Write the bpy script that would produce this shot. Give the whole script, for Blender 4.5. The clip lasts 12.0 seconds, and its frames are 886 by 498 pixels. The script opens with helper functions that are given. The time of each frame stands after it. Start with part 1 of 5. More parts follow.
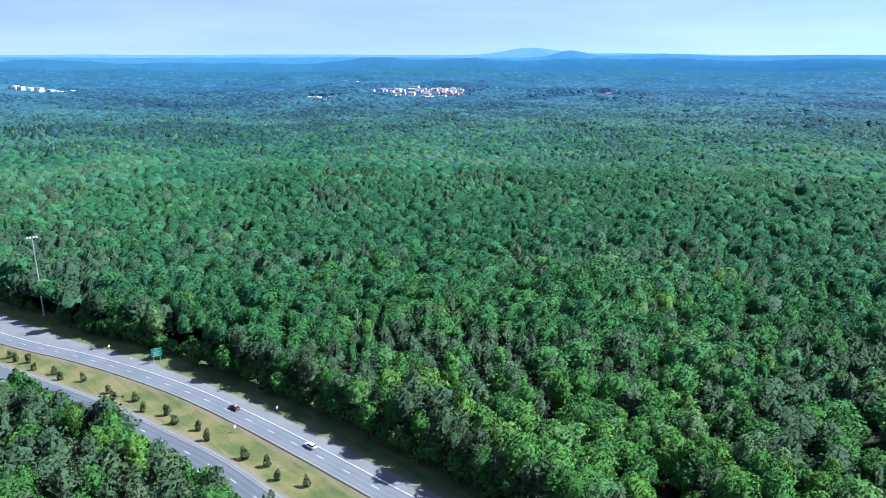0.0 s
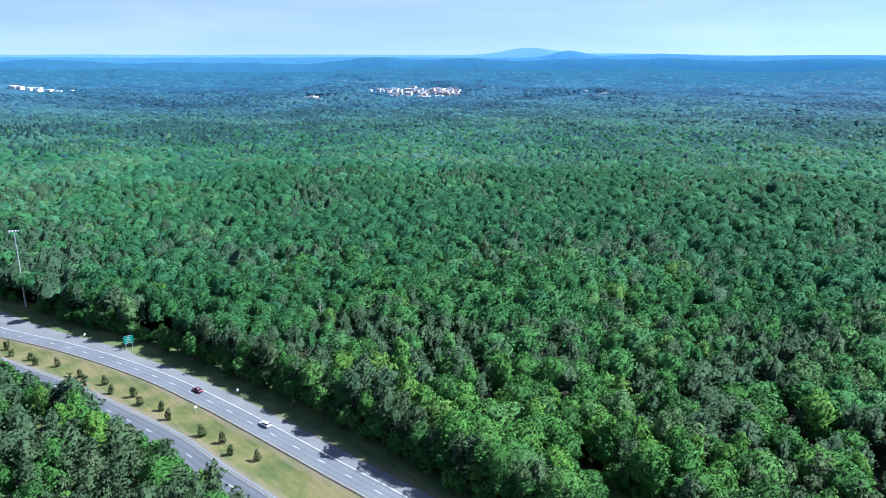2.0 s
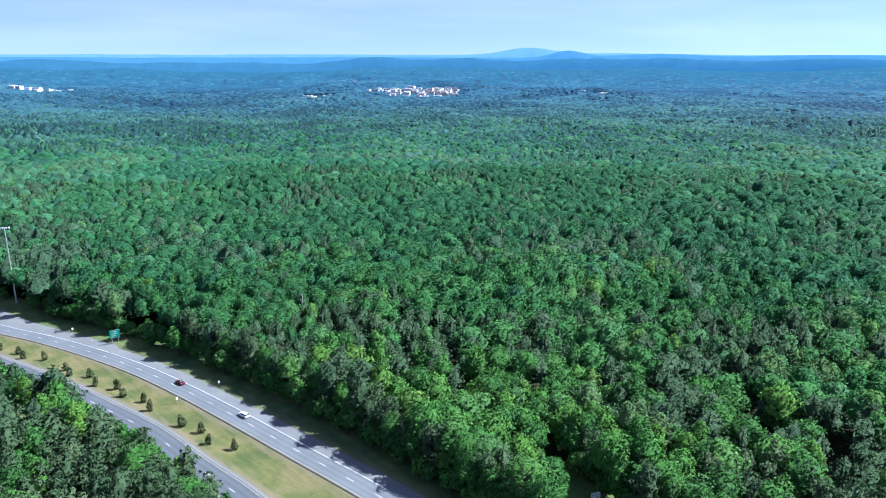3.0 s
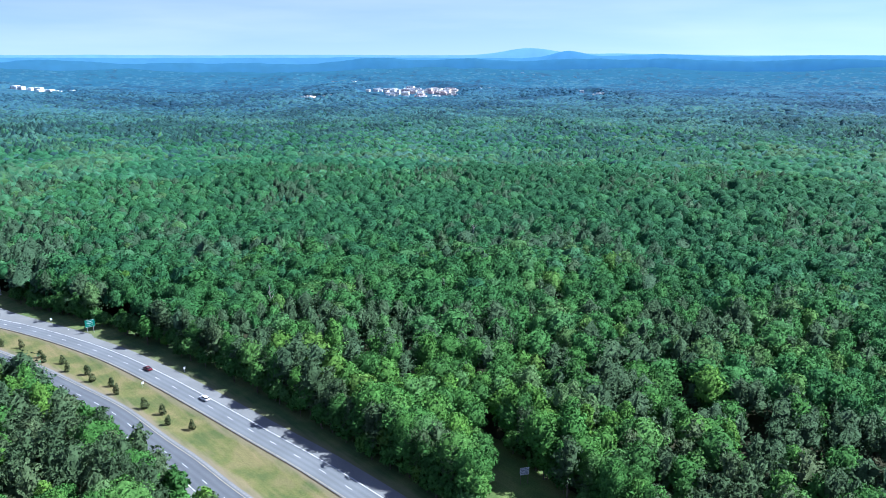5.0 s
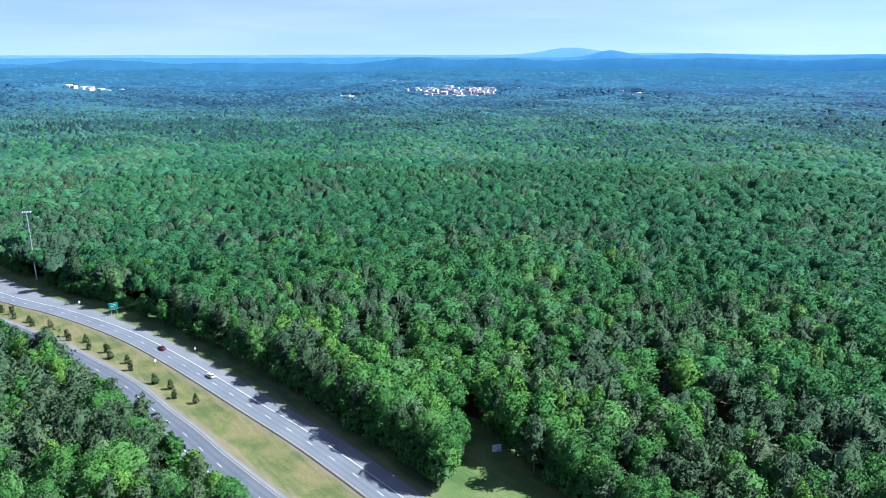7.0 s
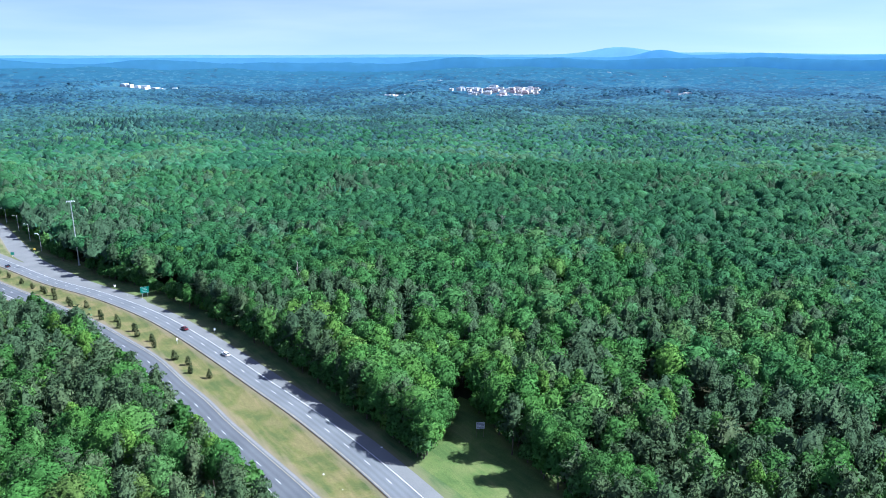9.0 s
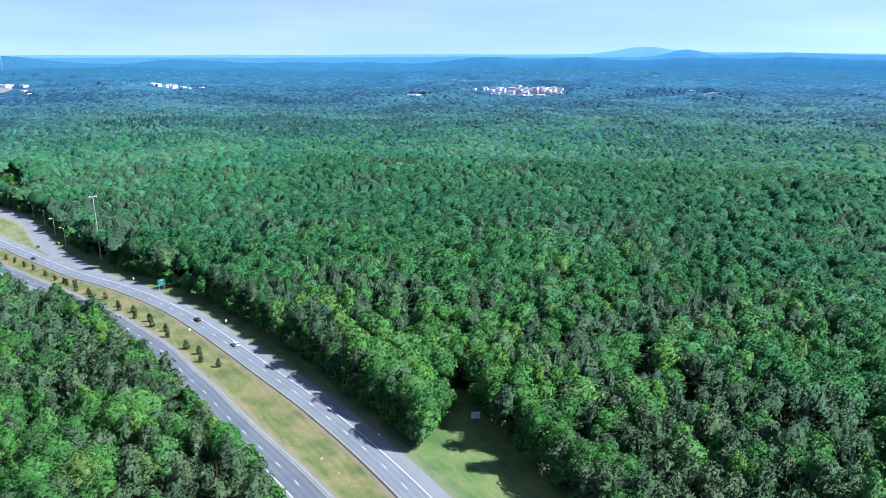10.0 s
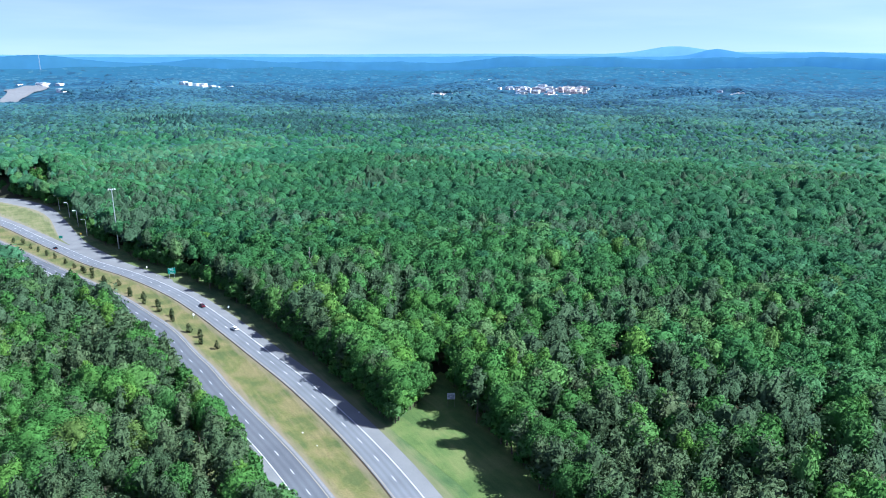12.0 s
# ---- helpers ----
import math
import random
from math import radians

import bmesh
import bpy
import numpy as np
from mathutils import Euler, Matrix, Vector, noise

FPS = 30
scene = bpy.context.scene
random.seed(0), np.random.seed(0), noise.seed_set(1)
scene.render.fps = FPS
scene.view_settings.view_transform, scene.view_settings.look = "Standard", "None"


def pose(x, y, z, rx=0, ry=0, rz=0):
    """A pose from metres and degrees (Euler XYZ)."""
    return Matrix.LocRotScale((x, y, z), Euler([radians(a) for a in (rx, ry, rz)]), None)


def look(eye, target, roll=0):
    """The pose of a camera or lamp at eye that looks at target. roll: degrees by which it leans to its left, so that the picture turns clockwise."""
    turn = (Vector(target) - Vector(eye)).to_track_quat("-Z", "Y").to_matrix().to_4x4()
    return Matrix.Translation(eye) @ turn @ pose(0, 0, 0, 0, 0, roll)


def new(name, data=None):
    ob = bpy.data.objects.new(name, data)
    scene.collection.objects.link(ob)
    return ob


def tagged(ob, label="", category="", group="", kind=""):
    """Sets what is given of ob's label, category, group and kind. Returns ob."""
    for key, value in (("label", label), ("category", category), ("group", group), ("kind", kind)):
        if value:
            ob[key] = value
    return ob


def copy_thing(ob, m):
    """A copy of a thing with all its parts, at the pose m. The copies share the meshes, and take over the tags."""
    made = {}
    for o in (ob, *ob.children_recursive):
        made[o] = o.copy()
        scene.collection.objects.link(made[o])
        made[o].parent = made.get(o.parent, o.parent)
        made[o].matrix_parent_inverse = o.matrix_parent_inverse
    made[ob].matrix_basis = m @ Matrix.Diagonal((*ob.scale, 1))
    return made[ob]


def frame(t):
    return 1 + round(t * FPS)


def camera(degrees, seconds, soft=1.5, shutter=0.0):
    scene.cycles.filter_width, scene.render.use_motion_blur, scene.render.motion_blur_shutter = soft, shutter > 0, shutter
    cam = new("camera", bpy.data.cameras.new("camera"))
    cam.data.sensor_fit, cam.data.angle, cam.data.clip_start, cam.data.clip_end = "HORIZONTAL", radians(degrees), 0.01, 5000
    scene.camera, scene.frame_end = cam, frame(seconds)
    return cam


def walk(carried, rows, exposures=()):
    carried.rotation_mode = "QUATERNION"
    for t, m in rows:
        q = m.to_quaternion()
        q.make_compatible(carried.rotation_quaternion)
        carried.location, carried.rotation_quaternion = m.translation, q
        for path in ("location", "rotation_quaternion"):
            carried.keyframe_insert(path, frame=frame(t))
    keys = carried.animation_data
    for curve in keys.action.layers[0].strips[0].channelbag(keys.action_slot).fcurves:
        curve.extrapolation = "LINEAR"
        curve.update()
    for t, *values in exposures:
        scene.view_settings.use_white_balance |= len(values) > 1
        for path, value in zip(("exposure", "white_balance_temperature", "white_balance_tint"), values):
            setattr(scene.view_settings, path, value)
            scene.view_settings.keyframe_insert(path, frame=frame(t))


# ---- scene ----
cam = camera(64.0, 12.0, soft=1.0)
METRES, EYE, TILT, LEAN, TURN = 132.0, 117.0, -15.3, 0.0, 0.0
ROWS = [
    (0.0, 0.0, 0.0, 0.0, 0.0, 0.0, -0.0),
    (0.5, 0.0335, -0.026, -0.0064, 0.03, -0.01, -0.0),
    (1.0, 0.0674, -0.0521, -0.0121, 0.06, -0.02, -0.03),
    (1.5, 0.1011, -0.0772, -0.0188, 0.09, -0.0, -0.03),
    (2.0, 0.1351, -0.1008, -0.0245, 0.12, -0.0, -0.06),
    (2.5, 0.1686, -0.1233, -0.0303, 0.15, -0.01, -0.07),
    (3.0, 0.202, -0.145, -0.0362, 0.17, -0.01, -0.09),
    (5.0, 0.3431, -0.2333, -0.06, 0.48, 0.02, -0.14),
    (5.5, 0.3776, -0.2555, -0.0664, 0.85, 0.02, -0.23),
    (6.0, 0.4128, -0.2782, -0.0726, 1.65, 0.0, -0.43),
    (6.5, 0.4474, -0.3013, -0.0788, 2.69, -0.01, -0.69),
    (7.0, 0.4825, -0.3239, -0.085, 3.77, -0.04, -0.95),
    (9.0, 0.6246, -0.4122, -0.1101, 7.5, -0.15, -1.92),
    (9.5, 0.6598, -0.4333, -0.1158, 8.53, -0.19, -2.2),
    (10.0, 0.6954, -0.4535, -0.1212, 9.43, -0.24, -2.44),
    (10.5, 0.7311, -0.4726, -0.1267, 9.95, -0.27, -2.59),
    (11.0, 0.7666, -0.4907, -0.1314, 10.48, -0.31, -2.75),
    (11.5, 0.8022, -0.5079, -0.1362, 11.08, -0.34, -2.91),
    (12.0, 0.8375, -0.5251, -0.1411, 11.69, -0.39, -3.08),
]
walk(cam, [(t, pose(0, 0, EYE, TILT, LEAN, TURN) @ pose(METRES * x, METRES * y, METRES * z, 90 + pitch, roll, yaw)) for t, x, y, z, yaw, pitch, roll in ROWS],
     exposures=[(0.0, 1.36, 5200.0, 11.0), (12.0, 1.43, 5200.0, 11.0)])

# ---- world and sun ----
SUN_AZ, SUN_EL = radians(78), radians(47)      # azimuth from north (+y) towards east (+x)
SUN_TO = Vector((math.sin(SUN_AZ) * math.cos(SUN_EL), math.cos(SUN_AZ) * math.cos(SUN_EL), math.sin(SUN_EL)))

world = bpy.data.worlds.new("sky")
scene.world = world
world.use_nodes = True
wn = world.node_tree
sky = wn.nodes.new("ShaderNodeTexSky")
sky.sky_type, sky.sun_disc = "NISHITA", False
sky.sun_elevation, sky.sun_rotation = SUN_EL, SUN_AZ
sky.altitude, sky.air_density, sky.dust_density, sky.ozone_density = 1500, 1.0, 0.1, 4.0
wn.nodes["Background"].inputs["Strength"].default_value = 0.06
tc = wn.nodes.new("ShaderNodeTexCoord")
lift = wn.nodes.new("ShaderNodeVectorMath")
lift.inputs[1].default_value = (0, 0, 0.09)                 # clear air: the skyline takes the colour of the sky a little higher up
wn.links.new(tc.outputs["Generated"], lift.inputs[0])
wn.links.new(lift.outputs[0], sky.inputs["Vector"])
veil = wn.nodes.new("ShaderNodeTexNoise")                   # thin high cloud
veil.inputs["Scale"].default_value, veil.inputs["Detail"].default_value = 2.2, 5
flat = wn.nodes.new("ShaderNodeMapping")
flat.inputs["Scale"].default_value = (1, 1, 9)
wn.links.new(tc.outputs["Generated"], flat.inputs[0])
wn.links.new(flat.outputs[0], veil.inputs["Vector"])
thin = wn.nodes.new("ShaderNodeMapRange")
for key, value in (("From Min", 0.42), ("From Max", 0.75), ("To Min", 0.07), ("To Max", 0.17)):
    thin.inputs[key].default_value = value
wn.links.new(veil.outputs["Fac"], thin.inputs["Value"])
cloud = wn.nodes.new("ShaderNodeMix")
cloud.data_type = "RGBA"
cloud.inputs["B"].default_value = (13.0, 12.8, 14.0, 1)
wn.links.new(thin.outputs[0], cloud.inputs["Factor"])
wn.links.new(sky.outputs[0], cloud.inputs["A"])
cast = wn.nodes.new("ShaderNodeMix")
cast.data_type, cast.blend_type = "RGBA", "MULTIPLY"
cast.inputs["Factor"].default_value, cast.inputs["B"].default_value = 1.0, (1.075, 0.975, 1.02, 1)
wn.links.new(cloud.outputs["Result"], cast.inputs["A"])
wn.links.new(cast.outputs["Result"], wn.nodes["Background"].inputs["Color"])

sun = new("sun", bpy.data.lights.new("sun", "SUN"))
sun.data.energy, sun.data.angle, sun.data.color = 5.0, radians(0.6), (1.0, 0.95, 0.86)
sun.matrix_world = look((0, 0, 400), Vector((0, 0, 400)) - SUN_TO)


# ---- materials ----
def material(name, rough=0.8, spec=0.3):
    m = bpy.data.materials.new(name)
    m.use_nodes = True
    b = m.node_tree.nodes["Principled BSDF"]
    b.inputs["Roughness"].default_value = rough
    b.inputs["Specular IOR Level"].default_value = spec
    return m, m.node_tree.nodes, m.node_tree.links, b


def ramp_node(nodes, stops, kind="LINEAR"):
    r = nodes.new("ShaderNodeValToRGB")
    r.color_ramp.interpolation = kind
    el = r.color_ramp.elements
    while len(el) < len(stops):
        el.new(0.5)
    for e, (p, c) in zip(el, stops):
        e.position, e.color = p, (*c, 1)
    return r


def noise_node(nodes, links, scale, detail=4.0, coords="Object", stretch=None):
    tc = nodes.new("ShaderNodeTexCoord")
    n = nodes.new("ShaderNodeTexNoise")
    n.inputs["Scale"].default_value, n.inputs["Detail"].default_value = scale, detail
    if stretch:
        mp = nodes.new("ShaderNodeMapping")
        mp.vector_type = "TEXTURE"
        mp.inputs["Rotation"].default_value = (0, 0, stretch[3])
        mp.inputs["Scale"].default_value = stretch[:3]
        links.new(tc.outputs[coords], mp.inputs[0])
        links.new(mp.outputs[0], n.inputs["Vector"])
    else:
        links.new(tc.outputs[coords], n.inputs["Vector"])
    return n


def blend(nodes, links, a, b, fac, mode="MIX"):
    mx = nodes.new("ShaderNodeMix")
    mx.data_type, mx.blend_type = "RGBA", mode
    for sock, v in ((mx.inputs["Factor"], fac), (mx.inputs["A"], a), (mx.inputs["B"], b)):
        if isinstance(v, (int, float)):
            sock.default_value = v
        elif isinstance(v, tuple):
            sock.default_value = (*v, 1)
        else:
            links.new(v, sock)
    return mx.outputs["Result"]


def surface(name, dark, light, fine, coarse, rough=0.85, spec=0.3, bump=0.3, patch=None, stretch=None):
    """Two scales of noise between two tones, with relief; patch is a third tone in blotches."""
    m, n, l, b = material(name, rough, spec)
    a, c = noise_node(n, l, fine, 5), noise_node(n, l, coarse, 3, stretch=stretch)
    ra, rc = ramp_node(n, [(0.3, dark), (0.7, light)]), ramp_node(n, [(0.35, dark), (0.68, light)])
    l.new(a.outputs["Fac"], ra.inputs[0]), l.new(c.outputs["Fac"], rc.inputs[0])
    col = blend(n, l, ra.outputs[0], rc.outputs[0], 0.55)
    if patch:
        p = noise_node(n, l, coarse * 0.45, 4, stretch=stretch)
        rp = ramp_node(n, [(0.5, (0, 0, 0)), (0.62, (1, 1, 1))])
        l.new(p.outputs["Fac"], rp.inputs[0])
        col = blend(n, l, col, patch, rp.outputs[0])
    l.new(col, b.inputs["Base Color"])
    if bump:
        bp = n.new("ShaderNodeBump")
        bp.inputs["Strength"].default_value, bp.inputs["Distance"].default_value = bump, 0.05
        l.new(a.outputs["Fac"], bp.inputs["Height"])
        l.new(bp.outputs[0], b.inputs["Normal"])
    return m


def foliage(name, stops, per_tree="object", leafy=0.16, rough=0.75, spec=0.07):
    """Leaves: one tone a tree, varied leaf by leaf; light shines through."""
    m, n, l, b = material(name, rough, spec)
    if per_tree == "object":
        pick = n.new("ShaderNodeObjectInfo").outputs["Random"]
    else:
        at = n.new("ShaderNodeAttribute")
        at.attribute_name = "tint"
        pick = at.outputs["Fac"]
    r = ramp_node(n, stops)
    l.new(pick, r.inputs[0])
    geo = n.new("ShaderNodeNewGeometry")
    hv = n.new("ShaderNodeHueSaturation")
    mr = n.new("ShaderNodeMapRange")
    mr.inputs["To Min"].default_value, mr.inputs["To Max"].default_value = 1 - leafy, 1 + leafy
    l.new(geo.outputs["Random Per Island"], mr.inputs["Value"])
    l.new(mr.outputs[0], hv.inputs["Value"])
    grain = noise_node(n, l, 0.9, 3)
    rg = ramp_node(n, [(0.32, (0.76, 0.78, 0.76)), (0.68, (1.20, 1.18, 1.16))])
    l.new(grain.outputs["Fac"], rg.inputs[0])
    l.new(blend(n, l, r.outputs[0], rg.outputs[0], 1.0, "MULTIPLY"), hv.inputs["Color"])
    l.new(hv.outputs[0], b.inputs["Base Color"])
    if per_tree != "object":
        bp = n.new("ShaderNodeBump")
        bp.inputs["Strength"].default_value, bp.inputs["Distance"].default_value = 0.8, 0.9
        l.new(grain.outputs["Fac"], bp.inputs["Height"])
        l.new(bp.outputs[0], b.inputs["Normal"])
    tr = n.new("ShaderNodeBsdfTranslucent")
    l.new(hv.outputs[0], tr.inputs["Color"])
    mx = n.new("ShaderNodeMixShader")
    mx.inputs[0].default_value = 0.26
    l.new(b.outputs[0], mx.inputs[1]), l.new(tr.outputs[0], mx.inputs[2])
    l.new(mx.outputs[0], n["Material Output"].inputs["Surface"])
    return m


BROAD = [(0.00, (0.049, 0.123, 0.031)), (0.25, (0.055, 0.144, 0.035)), (0.50, (0.061, 0.164, 0.036)), (0.72, (0.081, 0.189, 0.038)), (0.86, (0.088, 0.189, 0.060)), (0.95, (0.099, 0.221, 0.037)), (1.00, (0.101, 0.167, 0.042))]
PINE = [(0.0, (0.053, 0.092, 0.043)), (0.5, (0.070, 0.116, 0.054)), (0.9, (0.087, 0.132, 0.061)), (1.0, (0.098, 0.134, 0.064))]
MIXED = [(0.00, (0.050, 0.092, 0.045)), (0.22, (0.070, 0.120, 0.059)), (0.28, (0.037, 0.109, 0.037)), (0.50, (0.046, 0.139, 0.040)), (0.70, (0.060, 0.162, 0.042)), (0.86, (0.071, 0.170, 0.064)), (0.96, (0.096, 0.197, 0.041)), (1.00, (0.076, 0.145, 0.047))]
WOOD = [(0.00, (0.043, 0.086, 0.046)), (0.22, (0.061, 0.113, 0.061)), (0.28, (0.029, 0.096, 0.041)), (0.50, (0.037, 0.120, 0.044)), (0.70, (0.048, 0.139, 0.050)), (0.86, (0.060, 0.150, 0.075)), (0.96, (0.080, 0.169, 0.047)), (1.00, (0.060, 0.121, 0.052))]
# extra blue puts a little distance haze into these canopy greens
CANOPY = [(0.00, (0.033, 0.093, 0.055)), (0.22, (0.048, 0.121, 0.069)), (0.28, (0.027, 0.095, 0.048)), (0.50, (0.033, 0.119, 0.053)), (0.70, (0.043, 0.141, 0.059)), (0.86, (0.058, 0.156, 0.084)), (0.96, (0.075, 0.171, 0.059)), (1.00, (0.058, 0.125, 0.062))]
LIME = [(0.0, (0.069, 0.165, 0.032)), (0.5, (0.090, 0.199, 0.036)), (1.0, (0.118, 0.230, 0.040))]
SILVER = [(0.0, (0.102, 0.192, 0.066)), (1.0, (0.128, 0.213, 0.083))]
# distance haze is put into these leaf colours, bluer palette by palette
COOL_HAZE = [(0.0, (0.020, 0.052, 0.050)), (0.24, (0.024, 0.062, 0.059)), (0.30, (0.031, 0.077, 0.074)), (0.4, (0.036, 0.097, 0.083)), (0.75, (0.047, 0.124, 0.092)), (1.0, (0.063, 0.140, 0.107))]
TEAL_HAZE = [(0.0, (0.021, 0.054, 0.068)), (0.24, (0.026, 0.065, 0.080)), (0.30, (0.032, 0.080, 0.100)), (0.4, (0.037, 0.103, 0.113)), (0.75, (0.049, 0.127, 0.129)), (1.0, (0.063, 0.143, 0.140))]
BLUE_HAZE = [(0.0, (0.018, 0.048, 0.077)), (0.24, (0.021, 0.057, 0.091)), (0.30, (0.026, 0.071, 0.113)), (0.4, (0.032, 0.091, 0.135)), (0.75, (0.042, 0.111, 0.148)), (1.0, (0.054, 0.128, 0.161))]
BLUISH_HAZE = [(0.0, (0.021, 0.053, 0.063)), (0.24, (0.026, 0.063, 0.074)), (0.30, (0.032, 0.078, 0.092)), (0.4, (0.036, 0.097, 0.105)), (0.75, (0.046, 0.118, 0.119)), (1.0, (0.060, 0.133, 0.128))]
SLATE_HAZE = [(0.0, (0.022, 0.066, 0.114)), (0.24, (0.023, 0.069, 0.119)), (0.30, (0.025, 0.075, 0.129)), (0.4, (0.032, 0.097, 0.157)), (0.75, (0.040, 0.115, 0.173)), (1.0, (0.052, 0.132, 0.182))]
M_BROAD, M_PINE = foliage("broadleaf_foliage", BROAD), foliage("pine_needles", PINE)
M_LIME, M_SILVER = foliage("yellow_green_foliage", LIME), foliage("silvery_green_foliage", SILVER)
M_FRESH = foliage("fresh_green_foliage", [(0.0, (0.090, 0.215, 0.048)), (1.0, (0.105, 0.235, 0.050))])
M_MIXED = foliage("mixed_woodland", MIXED, "tree", 0.2)
M_CANOPY = foliage("forest_canopy_light_haze", CANOPY, "tree", 0.2)
M_WOOD = foliage("woodland_foliage", WOOD, "tree", 0.2)
M_COOL_HAZE = foliage("woodland_cool_haze", COOL_HAZE, "tree")
M_TEAL_HAZE = foliage("woodland_teal_haze", TEAL_HAZE, "tree")
M_BLUE_HAZE = foliage("woodland_blue_haze", BLUE_HAZE, "tree")
M_BLUISH_HAZE = foliage("woodland_bluish_haze", BLUISH_HAZE, "tree")
M_SLATE_HAZE = foliage("woodland_slate_haze", SLATE_HAZE, "tree")
M_SHRUB = foliage("shrub_leaves", [(0.0, (0.060, 0.084, 0.036)), (1.0, (0.104, 0.116, 0.052))])
M_BARK = surface("bark", (0.05, 0.04, 0.03), (0.15, 0.12, 0.10), 6, 1.2, 0.95)
M_FLOOR = surface("forest_floor", (0.020, 0.026, 0.014), (0.050, 0.048, 0.026), 0.9, 0.05, 0.95, 0.1)
def turf(name, tones, worn):
    """Rough-mown grass: blotches, streaks along the mowing direction and fine tufts; bare and dry along its rims."""
    m, n, l, b = material(name, 0.95, 0.1)
    streak = noise_node(n, l, 0.55, 4, stretch=(7, 1, 1, radians(134)))
    tuft, blot = noise_node(n, l, 2.6, 5), noise_node(n, l, 0.085, 4)
    ra = ramp_node(n, [(0.34, tones[0]), (0.52, tones[1]), (0.68, tones[2])])
    rb = ramp_node(n, [(0.40, tones[0]), (0.5, tones[1]), (0.60, tones[2])])
    l.new(streak.outputs["Fac"], ra.inputs[0]), l.new(blot.outputs["Fac"], rb.inputs[0])
    col = blend(n, l, ra.outputs[0], rb.outputs[0], 0.62)
    rt = ramp_node(n, [(0.3, (0.74, 0.74, 0.74)), (0.7, (1.22, 1.22, 1.22))])
    l.new(tuft.outputs["Fac"], rt.inputs[0])
    col = blend(n, l, col, rt.outputs[0], 1.0, "MULTIPLY")
    at = n.new("ShaderNodeAttribute")
    at.attribute_name = "rim"
    add = n.new("ShaderNodeMath")
    add.inputs[1].default_value = -0.5
    l.new(streak.outputs["Fac"], add.inputs[0])
    edge = n.new("ShaderNodeMath")
    edge.operation = "MULTIPLY_ADD"
    edge.inputs[1].default_value = 1.2
    l.new(add.outputs[0], edge.inputs[0]), l.new(at.outputs["Fac"], edge.inputs[2])
    re = ramp_node(n, [(0.3, (0, 0, 0)), (0.95, (0.9, 0.9, 0.9))])
    l.new(edge.outputs[0], re.inputs[0])
    l.new(blend(n, l, col, worn, re.outputs[0]), b.inputs["Base Color"])
    bp = n.new("ShaderNodeBump")
    bp.inputs["Strength"].default_value, bp.inputs["Distance"].default_value = 0.6, 0.08
    l.new(tuft.outputs["Fac"], bp.inputs["Height"])
    l.new(bp.outputs[0], b.inputs["Normal"])
    return m


M_GRASS = turf("mown_grass", ((0.056, 0.098, 0.030), (0.090, 0.134, 0.040), (0.136, 0.158, 0.058)), (0.126, 0.132, 0.062))
# cooler, darker copy of the grass: forest-edge shade put into its tones
M_VERGE = turf("shade_tinted_verge_grass", ((0.048, 0.088, 0.034), (0.076, 0.120, 0.042), (0.120, 0.144, 0.056)), (0.140, 0.142, 0.076))
M_MEDIAN = turf("dry_median_grass", ((0.070, 0.092, 0.032), (0.116, 0.122, 0.042), (0.178, 0.148, 0.070)), (0.170, 0.142, 0.096))
M_GORE = turf("dry_gore_grass", ((0.092, 0.112, 0.046), (0.136, 0.146, 0.062), (0.176, 0.170, 0.086)), (0.200, 0.180, 0.120))
M_ROAD_A = surface("worn_light_asphalt", (0.107, 0.117, 0.125), (0.150, 0.161, 0.171), 2.5, 0.06, 0.8, 0.35, 0.15)
M_ROAD_B = surface("grey_asphalt", (0.077, 0.084, 0.096), (0.111, 0.121, 0.132), 2.5, 0.06, 0.8, 0.35, 0.15)
for m in (M_ROAD_A, M_ROAD_B):                               # polished wheel tracks, two a lane
    n, l = m.node_tree.nodes, m.node_tree.links
    b = n["Principled BSDF"]
    src = b.inputs["Base Color"].links[0].from_socket
    at = n.new("ShaderNodeAttribute")
    at.attribute_name = "across"
    wave = n.new("ShaderNodeMath")
    wave.operation = "MULTIPLY"
    wave.inputs[1].default_value = 8 * math.pi
    cosine = n.new("ShaderNodeMath")
    cosine.operation = "COSINE"
    rng_node = n.new("ShaderNodeMapRange")
    for key, value in (("From Min", -1.0), ("From Max", 1.0), ("To Min", 0.88), ("To Max", 1.06)):
        rng_node.inputs[key].default_value = value
    l.new(at.outputs["Fac"], wave.inputs[0]), l.new(wave.outputs[0], cosine.inputs[0]), l.new(cosine.outputs[0], rng_node.inputs["Value"])
    hv = n.new("ShaderNodeHueSaturation")
    l.new(src, hv.inputs["Color"]), l.new(rng_node.outputs[0], hv.inputs["Value"])
    l.new(hv.outputs[0], b.inputs["Base Color"])
M_SHOULDER = surface("pale_shoulder_asphalt", (0.129, 0.134, 0.134), (0.181, 0.186, 0.183), 2.0, 0.10, 0.85, 0.3, 0.2)
M_PAINT = surface("white_road_paint", (0.36, 0.36, 0.37), (0.66, 0.66, 0.65), 3, 0.4, 0.6, 0.4, 0.0)
M_YELLOW = surface("faded_yellow_paint", (0.24, 0.21, 0.13), (0.36, 0.32, 0.22), 3, 0.4, 0.6, 0.4, 0.0)


# ---- plan: heights and paths ----
TABLE = np.random.RandomState(7).rand(256, 256)


